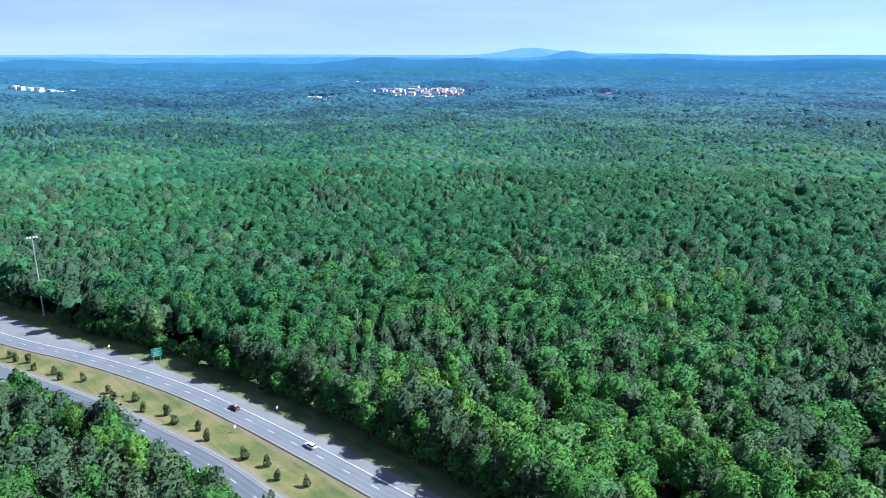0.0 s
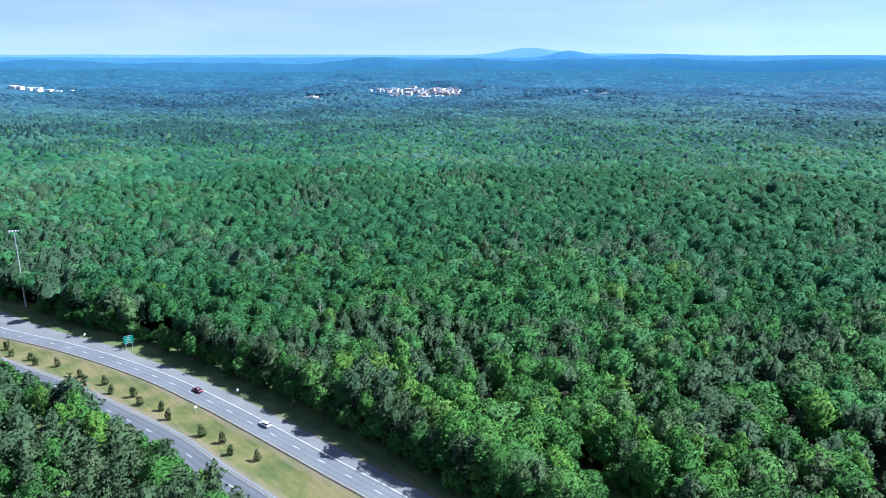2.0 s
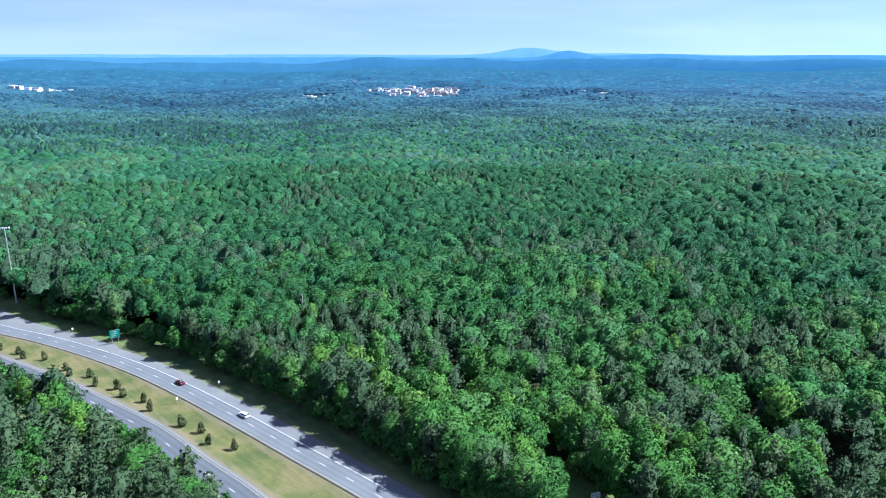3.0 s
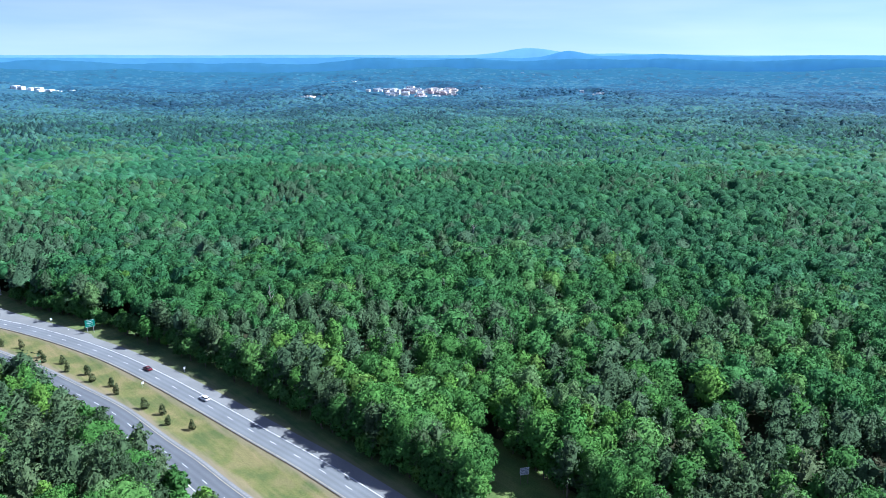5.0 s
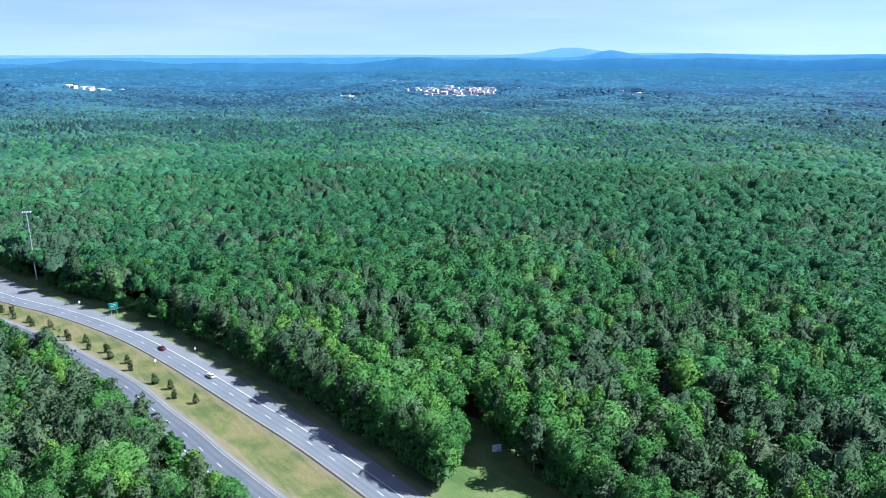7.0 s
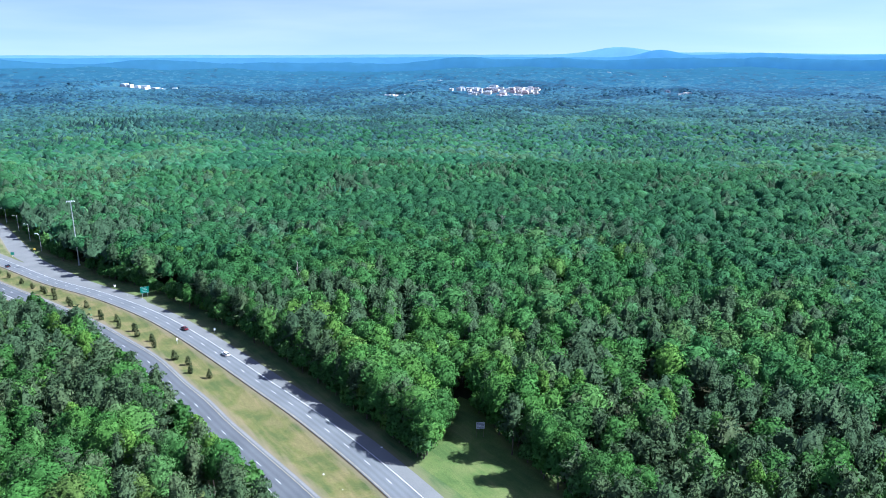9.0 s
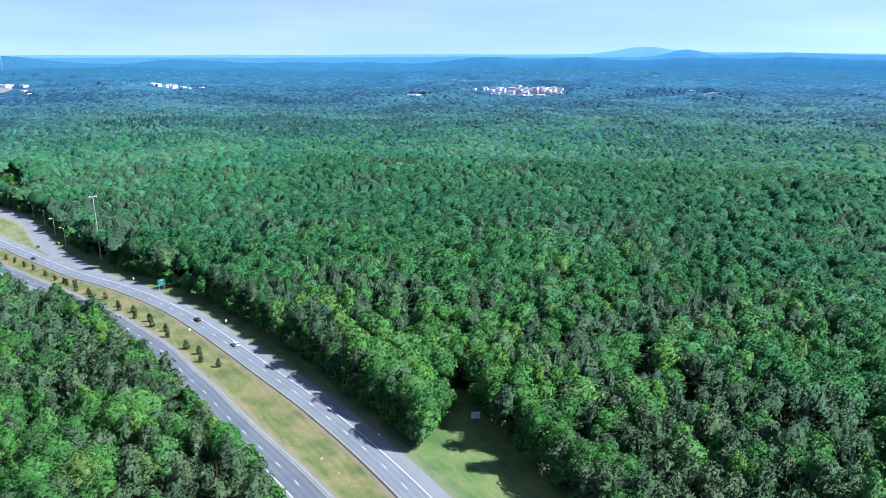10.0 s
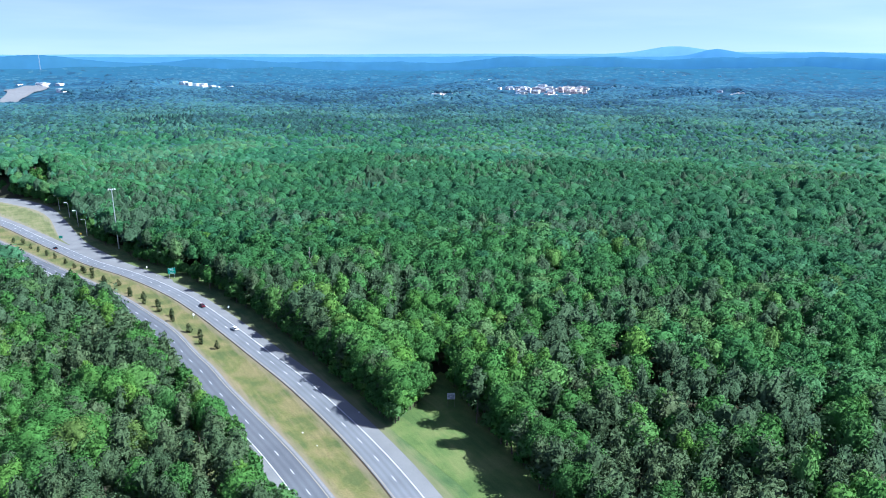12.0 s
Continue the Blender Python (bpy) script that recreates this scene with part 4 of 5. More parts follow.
M_RISE = haze_hill("wooded_rise_haze_glow", (0.015, 0.045, 0.045), (0.017, 0.056, 0.120))
# bands step through the painted haze colours and end in the glowing rise
canopy_sheet("distant_woodland", 330, 4290, 7, 24, 400, [(0, M_CANOPY), (1000, M_COOL_HAZE), (1450, M_TEAL_HAZE), (1900, M_BLUE_HAZE), (2500, M_SLATE_HAZE), (3350, M_RISE)], "far forest canopy of a wide wooded plain, haze-tinted bluer with distance", 31)


# ---- distant hills: a backdrop at the edge of the land ----
def ridge(name, dist, level, bumps, mat, label, rough=4.0, seed=1):
    """A long hill crest round the viewer: level in metres, bumps of (azimuth, width, height)."""
    az = np.linspace(-60, 48, 700)
    h = level + rough * vnoise(az * 8, az * 0 + seed * 40, 30) + 0.4 * rough * vnoise(az * 8, az * 0 + seed * 77, 7) + 0.22 * rough * vnoise(az * 8, az * 0 + seed * 31, 1.3)
    for a, w, up in bumps:
        h = h + up * np.exp(-((az - a) / w) ** 2)
    a = np.radians(az)
    f = np.linspace(0, 1, 9)
    rad = dist - 160 * (1 - f)
    X = 55 + rad[:, None] * np.sin(a)[None, :]
    Y = -35 + rad[:, None] * np.cos(a)[None, :]
    Z = -40 + (h[None, :] + 40) * np.sin(f * math.pi / 2)[:, None] ** 0.8
    Xb, Yb = 55 + (dist + 60) * np.sin(a), -35 + (dist + 60) * np.cos(a)
    X, Y, Z = np.vstack([X, Xb]), np.vstack([Y, Yb]), np.vstack([Z, np.full_like(a, -40)])
    n, c = X.shape
    i = (np.arange(n - 1)[:, None] * c + np.arange(c - 1)[None, :]).ravel()
    q = np.column_stack([i, i + 1, i + c + 1, i + c])[:, ::-1]
    return tagged(new(name, np_mesh(name, np.column_stack([X.ravel(), Y.ravel(), Z.ravel()]), q, mat, shade_smooth=True)), label, "hills", kind="structure")


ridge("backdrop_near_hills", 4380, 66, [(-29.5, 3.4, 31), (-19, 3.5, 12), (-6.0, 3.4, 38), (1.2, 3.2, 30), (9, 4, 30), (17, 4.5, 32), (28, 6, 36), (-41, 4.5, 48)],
      haze_hill("near_hills_haze_glow", (0.02, 0.05, 0.05), (0.020, 0.073, 0.165)), "low wooded hills, deep blue with distance", 7, 1)
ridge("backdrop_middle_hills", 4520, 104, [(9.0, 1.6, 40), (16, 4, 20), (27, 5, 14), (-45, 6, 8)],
      haze_hill("middle_hills_haze_glow", (0.02, 0.05, 0.05), (0.045, 0.125, 0.250)), "hazy blue hills with one rounded peak", 3, 2)
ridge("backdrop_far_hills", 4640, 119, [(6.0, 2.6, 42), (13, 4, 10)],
      haze_hill("far_hills_haze_glow", (0.03, 0.05, 0.06), (0.085, 0.190, 0.300)), "faint far mountains on the hazy skyline", 2, 3)


# ---- things by the road ----
def plain(name, colour, rough=0.5, metal=0.0, spec=0.5, vary=0.12, scale=3.0):
    """Paint, metal or plaster with faint mottling."""
    m, n, l, b = material(name, rough, spec)
    b.inputs["Metallic"].default_value = metal
    t = noise_node(n, l, scale, 4)
    r = ramp_node(n, [(0.3, tuple(c * (1 - vary) for c in colour)), (0.7, tuple(min(1.0, c * (1 + vary)) for c in colour))])
    l.new(t.outputs["Fac"], r.inputs[0])
    l.new(r.outputs[0], b.inputs["Base Color"])
    return m


M_STEEL = plain("galvanised_steel", (0.55, 0.56, 0.57), 0.45, 0.6)
M_GREEN = plain("green_sign_sheet", (0.010, 0.200, 0.140), 0.4)
M_WHITE = plain("white_sign_sheet", (0.80, 0.80, 0.80), 0.5)
M_BOARD = plain("weathered_white_board", (0.50, 0.50, 0.56), 0.7, vary=0.25, scale=1.5)
M_BOARD_INK = plain("faded_grey_print", (0.17, 0.17, 0.22), 0.7)
M_POST = plain("treated_timber", (0.14, 0.11, 0.08), 0.9)
M_SIGN_YELLOW = plain("yellow_sign_sheet", (0.60, 0.42, 0.06), 0.5)
M_TYRE = plain("tyre_rubber", (0.02, 0.02, 0.02), 0.9)
M_RIM = plain("alloy_rim", (0.5, 0.5, 0.5), 0.3, 0.8)
M_GLASS = plain("dark_car_glass", (0.015, 0.018, 0.022), 0.08, 0.0, 0.6)
M_TAIL = plain("red_lamp_lens", (0.35, 0.01, 0.01), 0.2)
M_HEAD = plain("clear_lamp_lens", (0.75, 0.75, 0.72), 0.15)


def box(bm, centre, size, bevel=0.0):
    r = bmesh.ops.create_cube(bm, size=1.0, matrix=Matrix.Translation(centre) @ Matrix.Diagonal((*size, 1)))
    if bevel:
        edges = list({e for v in r["verts"] for e in v.link_edges})
        bmesh.ops.bevel(bm, geom=edges, offset=bevel, segments=1, affect="EDGES")


def boxed(centre, size, bevel=0.0):
    bm = bmesh.new()
    box(bm, centre, size, bevel)
    return bm


def lateral(s_x, off):
    """Point and heading on the outbound road at that x of its edge line, off metres to the right."""
    k = int(np.argmin(np.abs(R_LINE[:, 0] - s_x)))
    t = R_LINE[k + 1] - R_LINE[k - 1]
    t = t / np.linalg.norm(t)
    p = R_LINE[k] + np.array([t[1], -t[0]]) * off
    return p[0], p[1], math.degrees(math.atan2(t[1], t[0]))


# dashed lane lines: thin plates of paint, pieces of the road
def dashes(path, road, count, start):
    me = bm_mesh("lane_dash", boxed((0, 0, 0), (3.05, 0.2, 0.02), 0.004), M_PAINT)
    s = np.concatenate([[0], np.cumsum(np.hypot(*np.diff(path, axis=0).T))])
    for i in range(count):
        d = start + 12.0 * i
        p = [np.interp(d, s, path[:, c]) for c in (0, 1)]
        q = [np.interp(d + 2, s, path[:, c]) for c in (0, 1)]
        ob = new("lane_dash", me)
        ob.parent = road
        dz = float(corridor_z(*q)) - float(corridor_z(*p))
        ob.matrix_basis = pose(p[0], p[1], float(corridor_z(*p)) + 0.078, 0, -math.degrees(math.atan2(dz, 2)), math.degrees(math.atan2(q[1] - p[1], q[0] - p[0])))


dashes(offset(R_LINE, -3.55), bpy.data.objects["road_outbound"], 60, 60)
dashes(offset(L_EDGE, -5.3), bpy.data.objects["road_inbound"], 55, 60)

# young ornamental trees in two staggered rows on the median
def shrub_kind(seed):
    r = np.random.RandomState(seed)
    lobes = np.array([(r.uniform(-0.4, 0.4), r.uniform(-0.4, 0.4), 0.75 + 2.0 * i / 8 + r.uniform(-0.2, 0.2), s, s, s * 1.2) for i, s in enumerate(r.uniform(0.42, 0.72, 9) * (1.1, 1.2, 1.2, 1.1, 1.0, 1.0, 0.9, 0.8, 0.7))])
    p, nm, soft = crown_points(r, lobes, 320, -0.9, 0.7)
    v, q = quads_of(clumps_at(r, p, nm, 0.2, 1.5))
    crown = np_mesh("foliage", v, q, M_SHRUB, None, True, np.repeat(soft, 3, axis=0))
    bm = bmesh.new()
    for a in range(4):
        tube(bm, (0.06 * math.cos(a * 1.6), 0.06 * math.sin(a * 1.6), -0.2), (lobes[a, 0], lobes[a, 1], lobes[a, 2]), 0.05, 0.02, 5)
    return crown, bm_mesh("stem", bm, M_BARK)


SHRUBS = [(-287, 338), (-276, 334), (-261, 324), (-249, 317.5), (-235.5, 309), (-223.5, 302.5), (-206, 290.5), (-192.5, 281.5), (-182, 276), (-177, 271), (-170.5, 269.5),
          (-163.5, 261), (-152.5, 256), (-147, 250), (-137.5, 248), (-122.5, 236.5), (-118, 231), (-109.8, 229.5), (-103, 221), (-94, 218), (-89, 211.5),
          (-79.5, 207.5), (-74.5, 200.5), (-60, 189.5), (-52, 185.8), (-47.2, 178.3), (-38.6, 175.5)]
shrub_roots, roll = [], np.random.RandomState(3)
for i, (px, py) in enumerate(SHRUBS):
    m = pose(px, py, float(corridor_z(px, py)) - 0.45, 0, 0, roll.uniform(0, 360)) @ Matrix.Diagonal((*(roll.uniform(1.0, 1.5),) * 2, roll.uniform(1.0, 1.35), 1))
    if i < 3:
        root = tagged(new("median_shrub"), "small brownish-green ornamental tree on the grass median", "shrub", "median shrubs")
        for pname, me in zip(("foliage", "stem"), shrub_kind(40 + i)):
            part(pname, me, None, root)
        root.matrix_basis = m
        shrub_roots.append(root)
    else:
        copy_thing(shrub_roots[i % 3], pose(0, 0, 0)).matrix_basis = m


def on_ground(px, py, drop=0.0):
    return float(corridor_z(px, py)) - drop


def post_sign(px, py, face):
    """A small white plate on a steel post."""
    root = tagged(new("roadside_sign"), "small white sign plate on a steel post in the grass", "sign", "small road signs")
    part("post", tubed((0, 0, -0.3), (0, 0, 2.3), 0.05, 0.05), M_STEEL, root)
    part("plate", boxed((0, -0.07, 1.85), (0.80, 0.03, 1.0), 0.01), M_WHITE, root)
    root.matrix_basis = pose(px, py, on_ground(px, py, 0.2), 0, 0, face)


for px, py in ((-56.6, 217.6 + 1.2), (-67.3, 205.8), (-142.3, 280.2)):
    post_sign(px, py, 50)


def guide_sign(px, py, face):
    """A large green guide sign on two legs, its wording as plain bars."""
    root = tagged(new("guide_sign"), "large green highway guide sign on two steel legs before dark trees", "road sign")
    for sx in (-1.25, 1.25):
        part("leg", boxed((sx, 0.05, 2.0), (0.16, 0.16, 5.0), 0.02), M_STEEL, root)
    panel = part("panel", boxed((0, -0.08, 5.0), (4.0, 0.08, 3.4), 0.03), M_GREEN, root)
    for z, w in ((5.9, 1.7), (5.05, 2.4), (4.2, 2.0)):
        part("lettering_bar", boxed((0.0, -0.135, z), (w, 0.02, 0.13)), M_WHITE, panel, "white unreadable lettering")
    for z, h, w in ((6.62, 0.05, 3.8), (3.38, 0.05, 3.8)):
        part("border_strip", boxed((0, -0.135, z), (w, 0.02, h)), M_WHITE, panel)
    root.matrix_basis = pose(px, py, on_ground(px, py, 0.5), 0, 0, face)


guide_sign(-115.2, 263.8, 34)


def notice_board(px, py, face):
    root = tagged(new("notice_board"), "weathered white board with blotchy grey print at the clearing's end", "billboard")
    for sx in (-1.1, 1.1):
        part("leg", boxed((sx, 0.1, 1.9), (0.15, 0.15, 4.6), 0.02), M_POST, root)
    panel = part("panel", boxed((0, 0, 4.4), (2.7, 0.08, 2.3), 0.02), M_BOARD, root)
    for z, w, px2 in ((5.2, 1.9, -0.3), (4.75, 2.3, 0.1), (4.3, 0.9, -0.8), (4.3, 0.9, 0.7), (3.85, 2.2, 0.0), (3.5, 1.4, 0.4)):
        part("print_bar", boxed((px2, -0.05, z), (w, 0.02, 0.24)), M_BOARD_INK, panel, "grey unreadable print")
    root.matrix_basis = pose(px, py, on_ground(px, py, 0.2), 0, 0, face)


notice_board(66.8, 145.0, 14)


def high_mast(px, py):
    """A tall tapered lighting mast with a cross-arm of floodlights."""
    root = tagged(new("high_mast_light"), "tall pale steel lighting mast with floodlights above the trees", "light mast")
    part("pole", tubed((0, 0, -0.5), (0, 0, 40.5), 0.42, 0.2, 12), M_STEEL, root)
    part("base_plate", tubed((0, 0, -0.2), (0, 0, 0.6), 0.7, 0.65, 12), M_STEEL, root)
    arm = part("cross_arm", boxed((0, 0, 40.6), (4.0, 0.3, 0.3), 0.05), M_STEEL, root)
    for sx in (-1.9, -0.7, 0.7, 1.9):
        bm = tubed((sx, 0, 40.9), (sx * 1.12, 0.0, 40.0), 0.2, 0.36, 8)
        part("floodlight", bm, M_WHITE, arm, "white bell-shaped floodlight")
    root.matrix_basis = pose(px, py, on_ground(px, py, 0.2), 0, 0, 25)


high_mast(-198.3, 331.3)


def street_lamp(px, py, face):
    root = tagged(new("street_lamp"), "slim grey street lamp with one arm beside the exit ramp", "street lamp", "ramp street lamps")
    part("pole", tubed((0, 0, -0.3), (0, 0, 12.0), 0.16, 0.09), M_STEEL, root)
    bm = bmesh.new()
    pts = [(0, 0, 11.9), (-0.8, 0, 12.5), (-1.8, 0, 12.7)]
    for a, b in zip(pts, pts[1:]):
        tube(bm, a, b, 0.07, 0.06, 6)
    part("arm", bm, M_STEEL, root)
    part("lamp_head", boxed((-2.3, 0, 12.7), (1.1, 0.45, 0.22), 0.06), M_WHITE, root, "pale lamp head")
    root.matrix_basis = pose(px, py, on_ground(px, py, 0.1), 0, 0, face)


for px, py in ((-247.5, 363.0), (-276, 389.5), (-304, 414.5), (-332, 437), (-364, 459)):
    street_lamp(px, py, 50)


def small_sign(name, px, py, size, high, mat, label, face):
    root = tagged(new(name), label, "road sign")
    part("post", tubed((0, 0, -0.3), (0, 0, high), 0.06, 0.06), M_STEEL, root)
    part("panel", boxed((0, -0.09, high - size[1] / 2), (size[0], 0.04, size[1]), 0.02), mat, root)
    root.matrix_basis = pose(px, py, on_ground(px, py, 0.1), 0, 0, face)


small_sign("exit_sign", -256.5, 347.5, (2.2, 1.8), 3.4, M_GREEN, "small green exit sign in the grassy gore", 25)
small_sign("warning_sign", -250.2, 360.0, (1.3, 1.3), 3.0, M_SIGN_YELLOW, "yellow advisory sign beside the exit ramp", 25)


# ---- cars ----
def car(px, py, heading, paint, label, wagon=False):
    """A saloon or estate: lofted body, glasshouse, wheels and lamps; +x is forward."""
    root = tagged(new("car"), label, "car", "cars on the highway")
    prof = [(-2.3, 0.45, 0.78, 0.80), (-2.2, 0.30, 0.98, 0.88), (-1.2, 0.26, 1.02, 0.92), (0.7, 0.26, 0.98, 0.92), (1.6, 0.27, 0.88, 0.90), (2.2, 0.32, 0.72, 0.82), (2.35, 0.42, 0.60, 0.70)]
    bm = bmesh.new()
    rings = []
    for px0, lo, hi, w in prof:
        rings.append([bm.verts.new((px0, yy, zz)) for yy, zz in ((-w, lo), (-w - 0.02, (lo + hi) / 2), (-w * 0.9, hi), (w * 0.9, hi), (w + 0.02, (lo + hi) / 2), (w, lo))])
    for a, b in zip(rings, rings[1:]):
        for i in range(6):
            bm.faces.new((a[i], a[(i + 1) % 6], b[(i + 1) % 6], b[i]))
    bm.faces.new(rings[0]), bm.faces.new(rings[-1][::-1])
    part("body", bm_mesh("body", bm, paint, True), None, root)
    back = -2.1 if wagon else -1.75
    bm = bmesh.new()
    lower = [bm.verts.new(v) for v in ((back, -0.80, 0.97), (1.15, -0.80, 0.95), (1.15, 0.80, 0.95), (back, 0.80, 0.97))]
    top_back = back + (0.25 if wagon else 0.75)
    upper = [bm.verts.new(v) for v in ((top_back, -0.62, 1.42), (0.25, -0.62, 1.44), (0.25, 0.62, 1.44), (top_back, 0.62, 1.42))]
    for i in range(4):
        bm.faces.new((lower[i], lower[(i + 1) % 4], upper[(i + 1) % 4], upper[i]))
    bm.faces.new(upper)
    part("windows", bm, M_GLASS, root, "dark tinted glass")
    part("roof", boxed(((top_back + 0.25) / 2, 0, 1.455), (0.3 - top_back, 1.26, 0.07), 0.03), paint, root)
    for wx in (-1.4, 1.4):
        for wy in (-0.86, 0.86):
            wheel = part("wheel", tubed((wx, wy - 0.11, 0.33), (wx, wy + 0.11, 0.33), 0.33, 0.33, 14), M_TYRE, root)
            part("rim", tubed((wx, wy - 0.12, 0.33), (wx, wy + 0.12, 0.33), 0.2, 0.2, 10), M_RIM, wheel)
    for sy in (-0.62, 0.62):
        part("tail_light", boxed((-2.3, sy, 0.75), (0.08, 0.3, 0.16), 0.02), M_TAIL, root, "red tail light")
        part("headlight", boxed((2.28, sy, 0.60), (0.12, 0.3, 0.13), 0.02), M_HEAD, root, "clear headlight")
    root.matrix_basis = pose(px, py, on_ground(px, py) + 0.07, 0, 0, heading)


P_RED, P_WHITE, P_BLACK = plain("dark_red_car_paint", (0.10, 0.012, 0.018), 0.25), plain("white_car_paint", (0.75, 0.75, 0.75), 0.3), plain("black_car_paint", (0.015, 0.016, 0.020), 0.25)
cx, cy, ch = lateral(-70.5, -1.75)
car(cx, cy, ch, P_RED, "dark red saloon car driving on the sunlit asphalt")
cx, cy, ch = lateral(-38.5, -1.75)
car(cx, cy, ch, P_WHITE, "white estate car with dark windows on the asphalt", True)
cx, cy, ch = lateral(-238, -5.4)
car(cx, cy, ch, P_BLACK, "black saloon car far along the highway")


# ---- far buildings ----
M_ROOF_RED = surface("brown_red_shingles", (0.085, 0.048, 0.050), (0.140, 0.085, 0.085), 1.5, 0.2, 0.9)
M_PANE = plain("window_glass", (0.03, 0.04, 0.05), 0.1)
# the pink brick is paled: distance haze put into its wall colour
WALLS = [plain("white_render_wall", (0.78, 0.78, 0.76), 0.8, scale=0.3), plain("cream_wall", (0.66, 0.60, 0.52), 0.8, scale=0.3),
         plain("haze_paled_pink_brick", (0.58, 0.46, 0.44), 0.85, scale=0.3), plain("pale_grey_wall", (0.52, 0.54, 0.57), 0.8, scale=0.3)]
ROOFS = [plain("white_membrane_roof", (0.80, 0.80, 0.80), 0.7, scale=0.2), plain("pale_grey_roof", (0.55, 0.55, 0.56), 0.8, scale=0.2), plain("tan_roof", (0.52, 0.46, 0.44), 0.85, scale=0.2)]


def house(px, py, z, turn):
    """A low house with a hipped shingle roof, door and windows."""
    root = tagged(new("house"), "low white house with a brown-red hipped roof among the trees", "house")
    part("wall", boxed((0, 0, 1.6), (15, 9, 4.2)), WALLS[0], root)
    bm = bmesh.new()
    e = [bm.verts.new(v) for v in ((-8.1, -5.1, 3.7), (8.1, -5.1, 3.7), (8.1, 5.1, 3.7), (-8.1, 5.1, 3.7))]
    r = [bm.verts.new(v) for v in ((-3.6, 0, 6.7), (3.6, 0, 6.7))]
    for f in ((e[0], e[1], r[1], r[0]), (e[1], e[2], r[1]), (e[2], e[3], r[0], r[1]), (e[3], e[0], r[0]), e[::-1]):
        bm.faces.new(f)
    roof = part("roof", bm, M_ROOF_RED, root, "brown-red shingle roof")
    part("chimney", boxed((2.2, 1.0, 6.6), (0.9, 0.9, 1.8), 0.03), WALLS[2], roof)
    for wx in (-5.2, -2.2, 2.6, 5.4):
        win = part("window", boxed((wx, -4.53, 2.0), (1.7, 0.12, 1.5), 0.02), WALLS[0], root)
        part("pane", boxed((wx, -4.60, 2.0), (1.45, 0.04, 1.25)), M_PANE, win)
    part("door", boxed((0.2, -4.53, 1.1), (1.1, 0.1, 2.1), 0.02), M_POST, root)
    root.matrix_basis = pose(px, py, z, 0, 0, turn) @ Matrix.Diagonal((0.8, 0.8, 0.85, 1))


for n in range(90):                                         # young trees on the slope below the house, kept low so the viewer sees it
    u, v = roll.uniform(-10, 76), roll.uniform(-11, 11)
    px, py = HOUSE[0] + 0.67 * u + 0.74 * v, HOUSE[1] - 0.74 * u + 0.67 * v
    if (abs(v) < 7 and -5 < u < 8) or np.hypot((u - 32) / 42, v / 11) > 1 or abs(side(STREET, px, py)[0][0]) < 8 or abs(side(RAMP_OUT, px, py)[0][0]) < 8:
        continue
    copy_thing(edge_roots[n % 3], pose(0, 0, 0)).matrix_basis = pose(px, py, float(terrain(px, py)) - 0.3, 0, 0, roll.uniform(0, 360)) @ Matrix.Diagonal((*(roll.uniform(0.8, 1.1),) * 2, roll.uniform(0.6, 0.9), 1))
house(HOUSE[0], HOUSE[1], float(terrain(*HOUSE)) + 0.1, 35)


def town_building(px, py, size, wall, roof, turn, label, z=None):
    """A flat-roofed block with parapet, roof plant and a band of windows; walls go 4 m below its base."""
    w, d, h = size
    root = tagged(new("town_building"), label, "building", "town buildings")
    part("wall", boxed((0, 0, h / 2 - 2), (w, d, h + 4)), wall, root)
    roof_part = part("roof", boxed((0, 0, h + 0.15), (w - 0.6, d - 0.6, 0.3)), roof, root)
    bm = bmesh.new()
    for sx, sy, lx, ly in ((0, -d / 2, w + 0.3, 0.35), (0, d / 2, w + 0.3, 0.35), (-w / 2, 0, 0.35, d), (w / 2, 0, 0.35, d)):
        box(bm, (sx, sy, h + 0.4), (lx, ly, 0.9))
    part("parapet", bm, wall, root)
    part("roof_unit", boxed((w * 0.2, d * 0.1, h + 1.1), (w * 0.12, d * 0.16, 1.6), 0.05), M_STEEL, roof_part)
    for i in range(3):
        part("window", boxed((w * (i - 1) * 0.28, -d / 2 - 0.03, h * 0.55), (w * 0.2, 0.1, 1.8)), M_PANE, root)
    root.matrix_basis = pose(px, py, float(terrain(px, py)) if z is None else z, 0, 0, turn)


LOOKS = [("white flat-roofed town building among far trees", 0, 0), ("cream town building with a pale roof among far trees", 1, 1),
         ("pink brick town building with a tan roof", 2, 2), ("pale grey flat-roofed building in the far town", 3, 0)]
roll = np.random.RandomState(17)
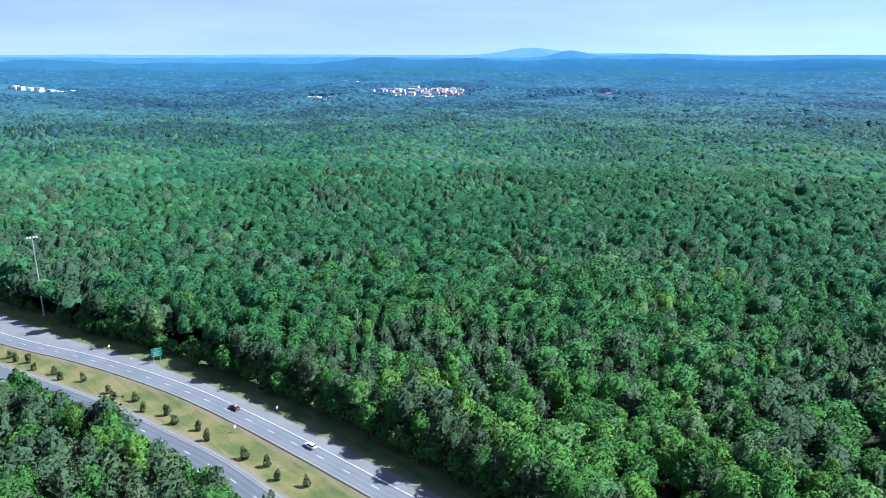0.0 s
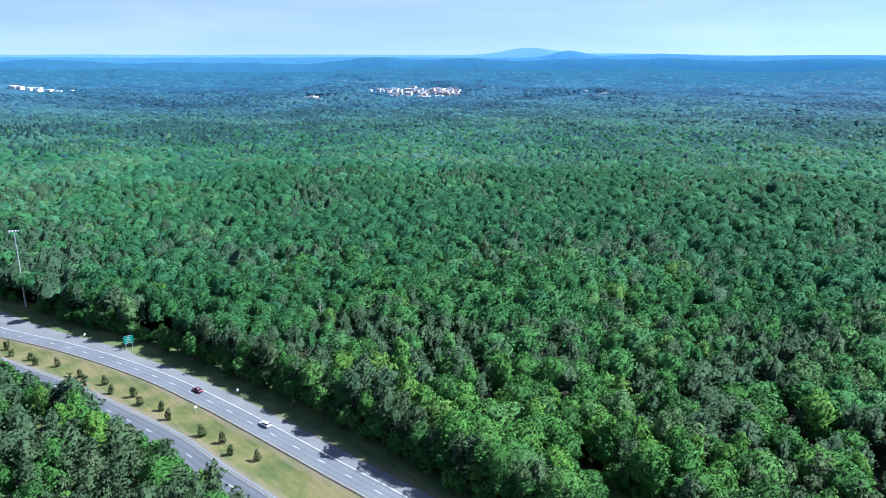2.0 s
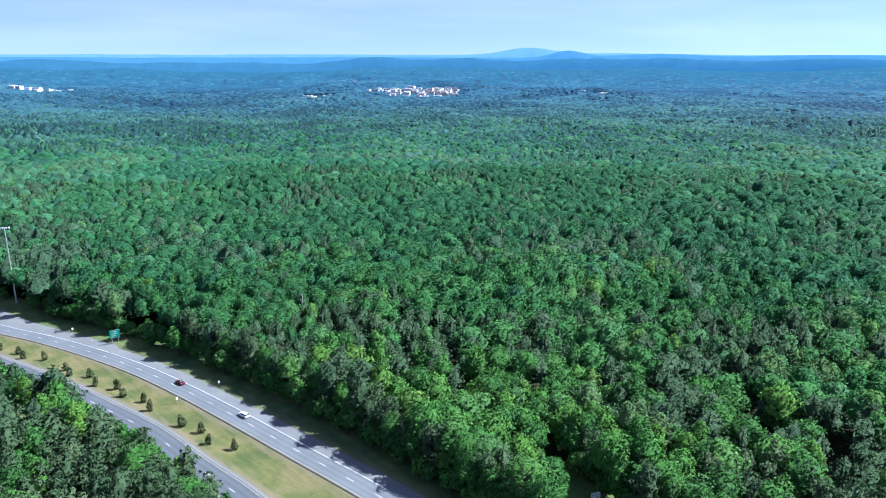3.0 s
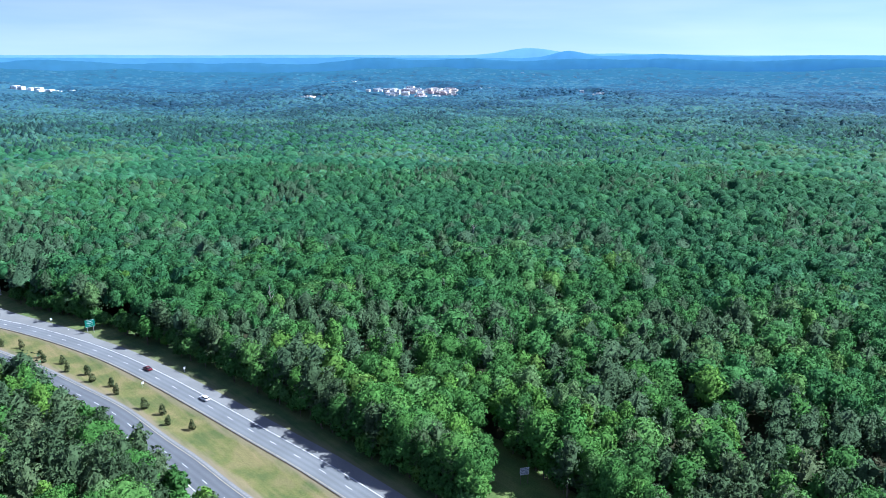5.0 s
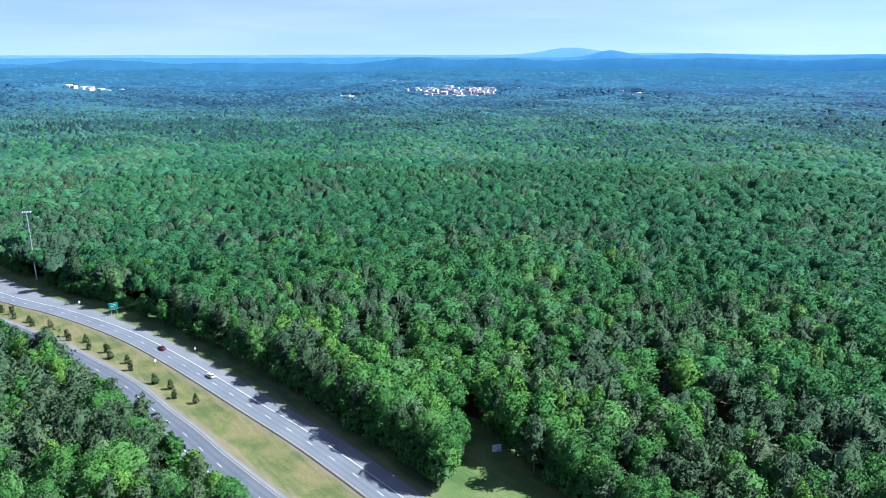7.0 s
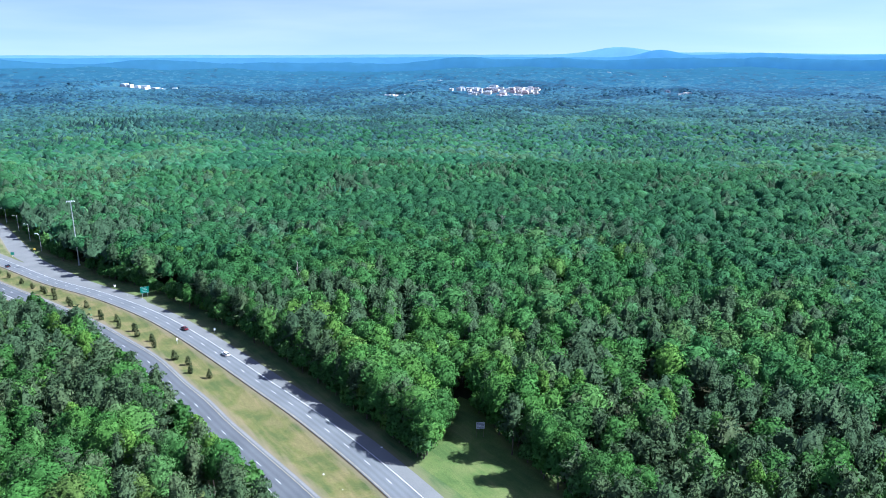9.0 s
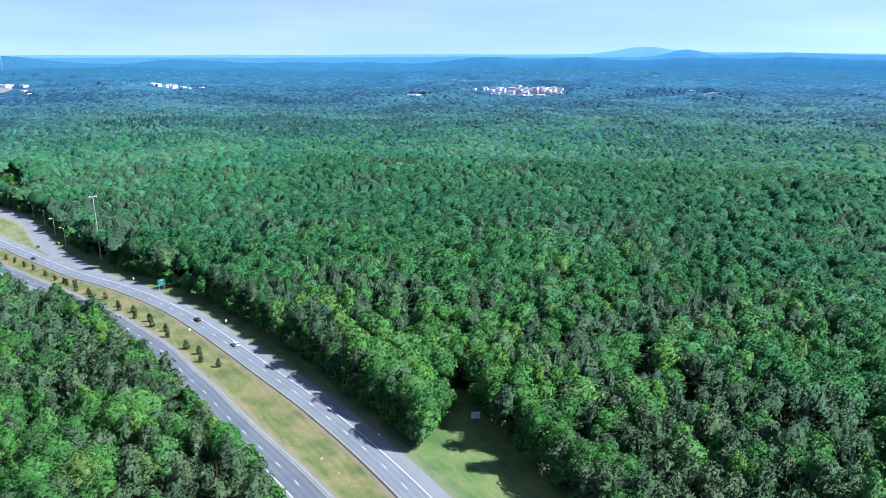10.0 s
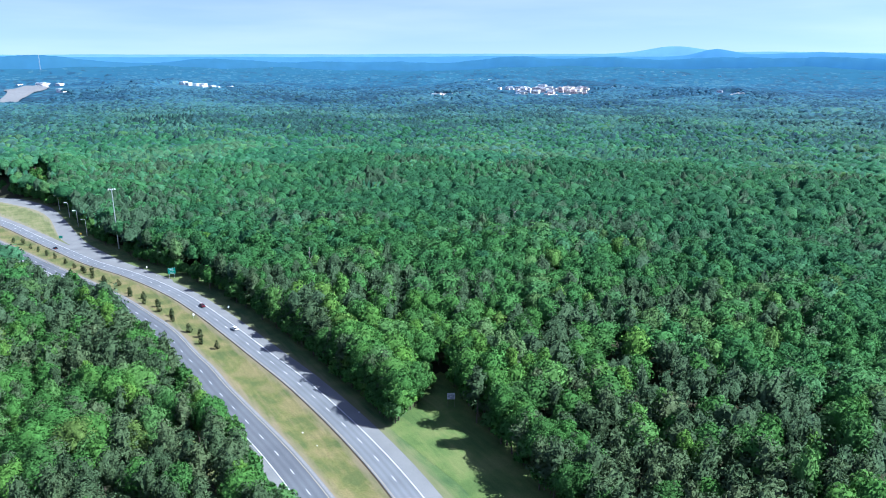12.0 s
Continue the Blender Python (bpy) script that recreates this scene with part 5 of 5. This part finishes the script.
for cx, cy, sx, sy, n, big, looks in (
        (-190, 2700, 70, 90, 12, 0.9, (0, 1, 3)), (-90, 2560, 90, 60, 14, 0.9, (0, 1, 2)), (-30, 2720, 100, 110, 20, 1.0, (0, 2, 1)), (30, 2660, 50, 140, 14, 0.9, (2, 2, 1)),
        (-100, 2830, 120, 60, 8, 1.0, (0, 3)), (-1300, 2375, 100, 22, 16, 1.0, (0, 0, 3)), (-1250, 2440, 30, 20, 3, 1.0, (0, 3)),
        (-365, 2215, 60, 35, 7, 0.8, (2, 1, 0)), (-505, 3430, 130, 30, 8, 1.1, (0, 3)), (518, 2645, 30, 14, 2, 1.1, (0,)), (545, 2450, 40, 80, 5, 0.9, (0, 3, 1)),
        (-1540, 1940, 45, 20, 5, 0.9, (0, 1)), (-2480, 2900, 200, 40, 10, 1.8, (0, 0, 3)), (-1960, 2300, 90, 60, 5, 1.0, (0, 3)), (-250, 2420, 60, 30, 4, 0.8, (0, 1))):
    for i in range(n):
        label, wi, ri = LOOKS[looks[roll.randint(len(looks))]]
        town_building(cx + roll.uniform(-1, 1) * sx, cy + roll.uniform(-1, 1) * sy,
                      (roll.uniform(14, 32) * big, roll.uniform(12, 22) * big, roll.uniform(6, 11)), WALLS[wi], ROOFS[ri], roll.choice((-20, -12, 10, 80)), label)

# placed along sight lines and lifted to canopy height so they show
for px, py, w in ((429, 3614, 26), (460, 3600, 18), (502, 3556, 20), (410, 3640, 16), (670, 3585, 14), (728, 2811, 18), (163, 2726, 10), (195, 2775, 24)):
    z = float(terrain(px, py) + smooth(3150, 4290, math.hypot(px - 40, py + 10)) * 48 * (0.85 + 0.25 * vnoise(px, py, 700))) + 9.5
    town_building(px, py, (w, 12, 4.5), WALLS[0], ROOFS[1], -8, "white flat-roofed building on a far wooded rise", z)

FAR_ROAD = spline([(-1380, 1500), (-1500, 1650), (-1640, 1850), (-1840, 2110), (-2060, 2400), (-2350, 2760)], 20)
p = FAR_ROAD
wide = 26 + 42 * np.exp(-((np.arange(len(p)) - len(p) * 0.45) / (len(p) * 0.14)) ** 2)
a, b = offset(p, -wide), offset(p, wide)
f = np.linspace(0, 1, 7)
g = a[:, None, :] * (1 - f)[None, :, None] + b[:, None, :] * f[None, :, None]
v = np.concatenate([g, (terrain(g[..., 0], g[..., 1]) + 3.2)[..., None]], axis=2)
i = (np.arange(len(p) - 1)[:, None] * 7 + np.arange(6)[None, :]).ravel()
structure("far_highway", np_mesh("far_highway", v.reshape(-1, 3), np.column_stack([i, i + 1, i + 8, i + 7]), M_SHOULDER), "pale highway and car parks of a far retail strip", "road")


def radio_mast(px, py, high):
    root = tagged(new("radio_mast"), "pale slender lattice radio mast on a far hill", "mast")
    z0 = 40.0
    for a in (0, 120, 240):
        c, s = 1.9 * math.cos(radians(a)), 1.9 * math.sin(radians(a))
        part("leg", tubed((c, s, 0), (c * 0.5, s * 0.5, high), 0.32, 0.24, 5), M_STEEL, root)
    bm = bmesh.new()
    for k in range(14):
        z1, z2 = high * k / 14, high * (k + 1) / 14
        for a in (0, 120, 240):
            q = [1.9 * (1 - 0.5 * zz / high) for zz in (z1, z2)]
            tube(bm, (q[0] * math.cos(radians(a)), q[0] * math.sin(radians(a)), z1), (q[1] * math.cos(radians(a + 120)), q[1] * math.sin(radians(a + 120)), z2), 0.15, 0.15, 4)
    part("bracing", bm, M_STEEL, root)
    root.matrix_basis = pose(px, py, z0, 0, 0, 0)


radio_mast(-2583, 3036, 76)


# ---- small things on the verges ----
M_LITTER = plain("pale_plastic_litter", (0.7, 0.7, 0.68), 0.6)
for px, py, sc in ((37.0, 135.0, 1.0), (23.5, 118.4, 0.8), (98.0, 84.0, 0.7), (-128.0, 268.6, 0.7), (31.0, 112.0, 0.5)):
    bm = bmesh.new()
    bmesh.ops.create_icosphere(bm, subdivisions=2, radius=0.42 * sc)
    for v in bm.verts:
        v.co *= 0.75 + 0.5 * noise.noise(v.co * 5 + Vector((px, py, 0)))
        v.co.z = max(-0.05, v.co.z * 0.5)
    ob = tagged(new("litter", bm_mesh("litter", bm, M_LITTER)), "crumpled pale plastic litter lying in the grass", "litter", "roadside litter")
    ob.matrix_basis = pose(px, py, on_ground(px, py) + 0.06, 0, 0, px * 7)

M_RUMBLE = surface("worn_pale_concrete", (0.19, 0.186, 0.182), (0.27, 0.265, 0.26), 2.5, 0.3, 0.85)
# milled rumble marks along the inbound inner shoulder
verts, s_len = [], np.concatenate([[0], np.cumsum(np.hypot(*np.diff(L_EDGE, axis=0).T))])
inner = offset(L_EDGE, -0.55)
for k in range(300):
    q0, q1 = 110 + 1.5 * k, 110 + 1.5 * k + 0.7
    a, b = [np.array([np.interp(q, s_len, inner[:, c]) for c in (0, 1)]) for q in (q0, q1)]
    t = (b - a) / np.linalg.norm(b - a)
    nrm = np.array([t[1], -t[0]]) * 0.16
    for p in (a - nrm, a + nrm, b + nrm, b - nrm):
        verts.append((p[0], p[1], float(corridor_z(*p)) + 0.062))
tagged(new("rumble_marks", np_mesh("rumble_marks", np.array(verts), np.arange(len(verts)).reshape(-1, 4), M_RUMBLE)), "row of pale rumble marks along the shoulder", "rumble strip", kind="stuff")
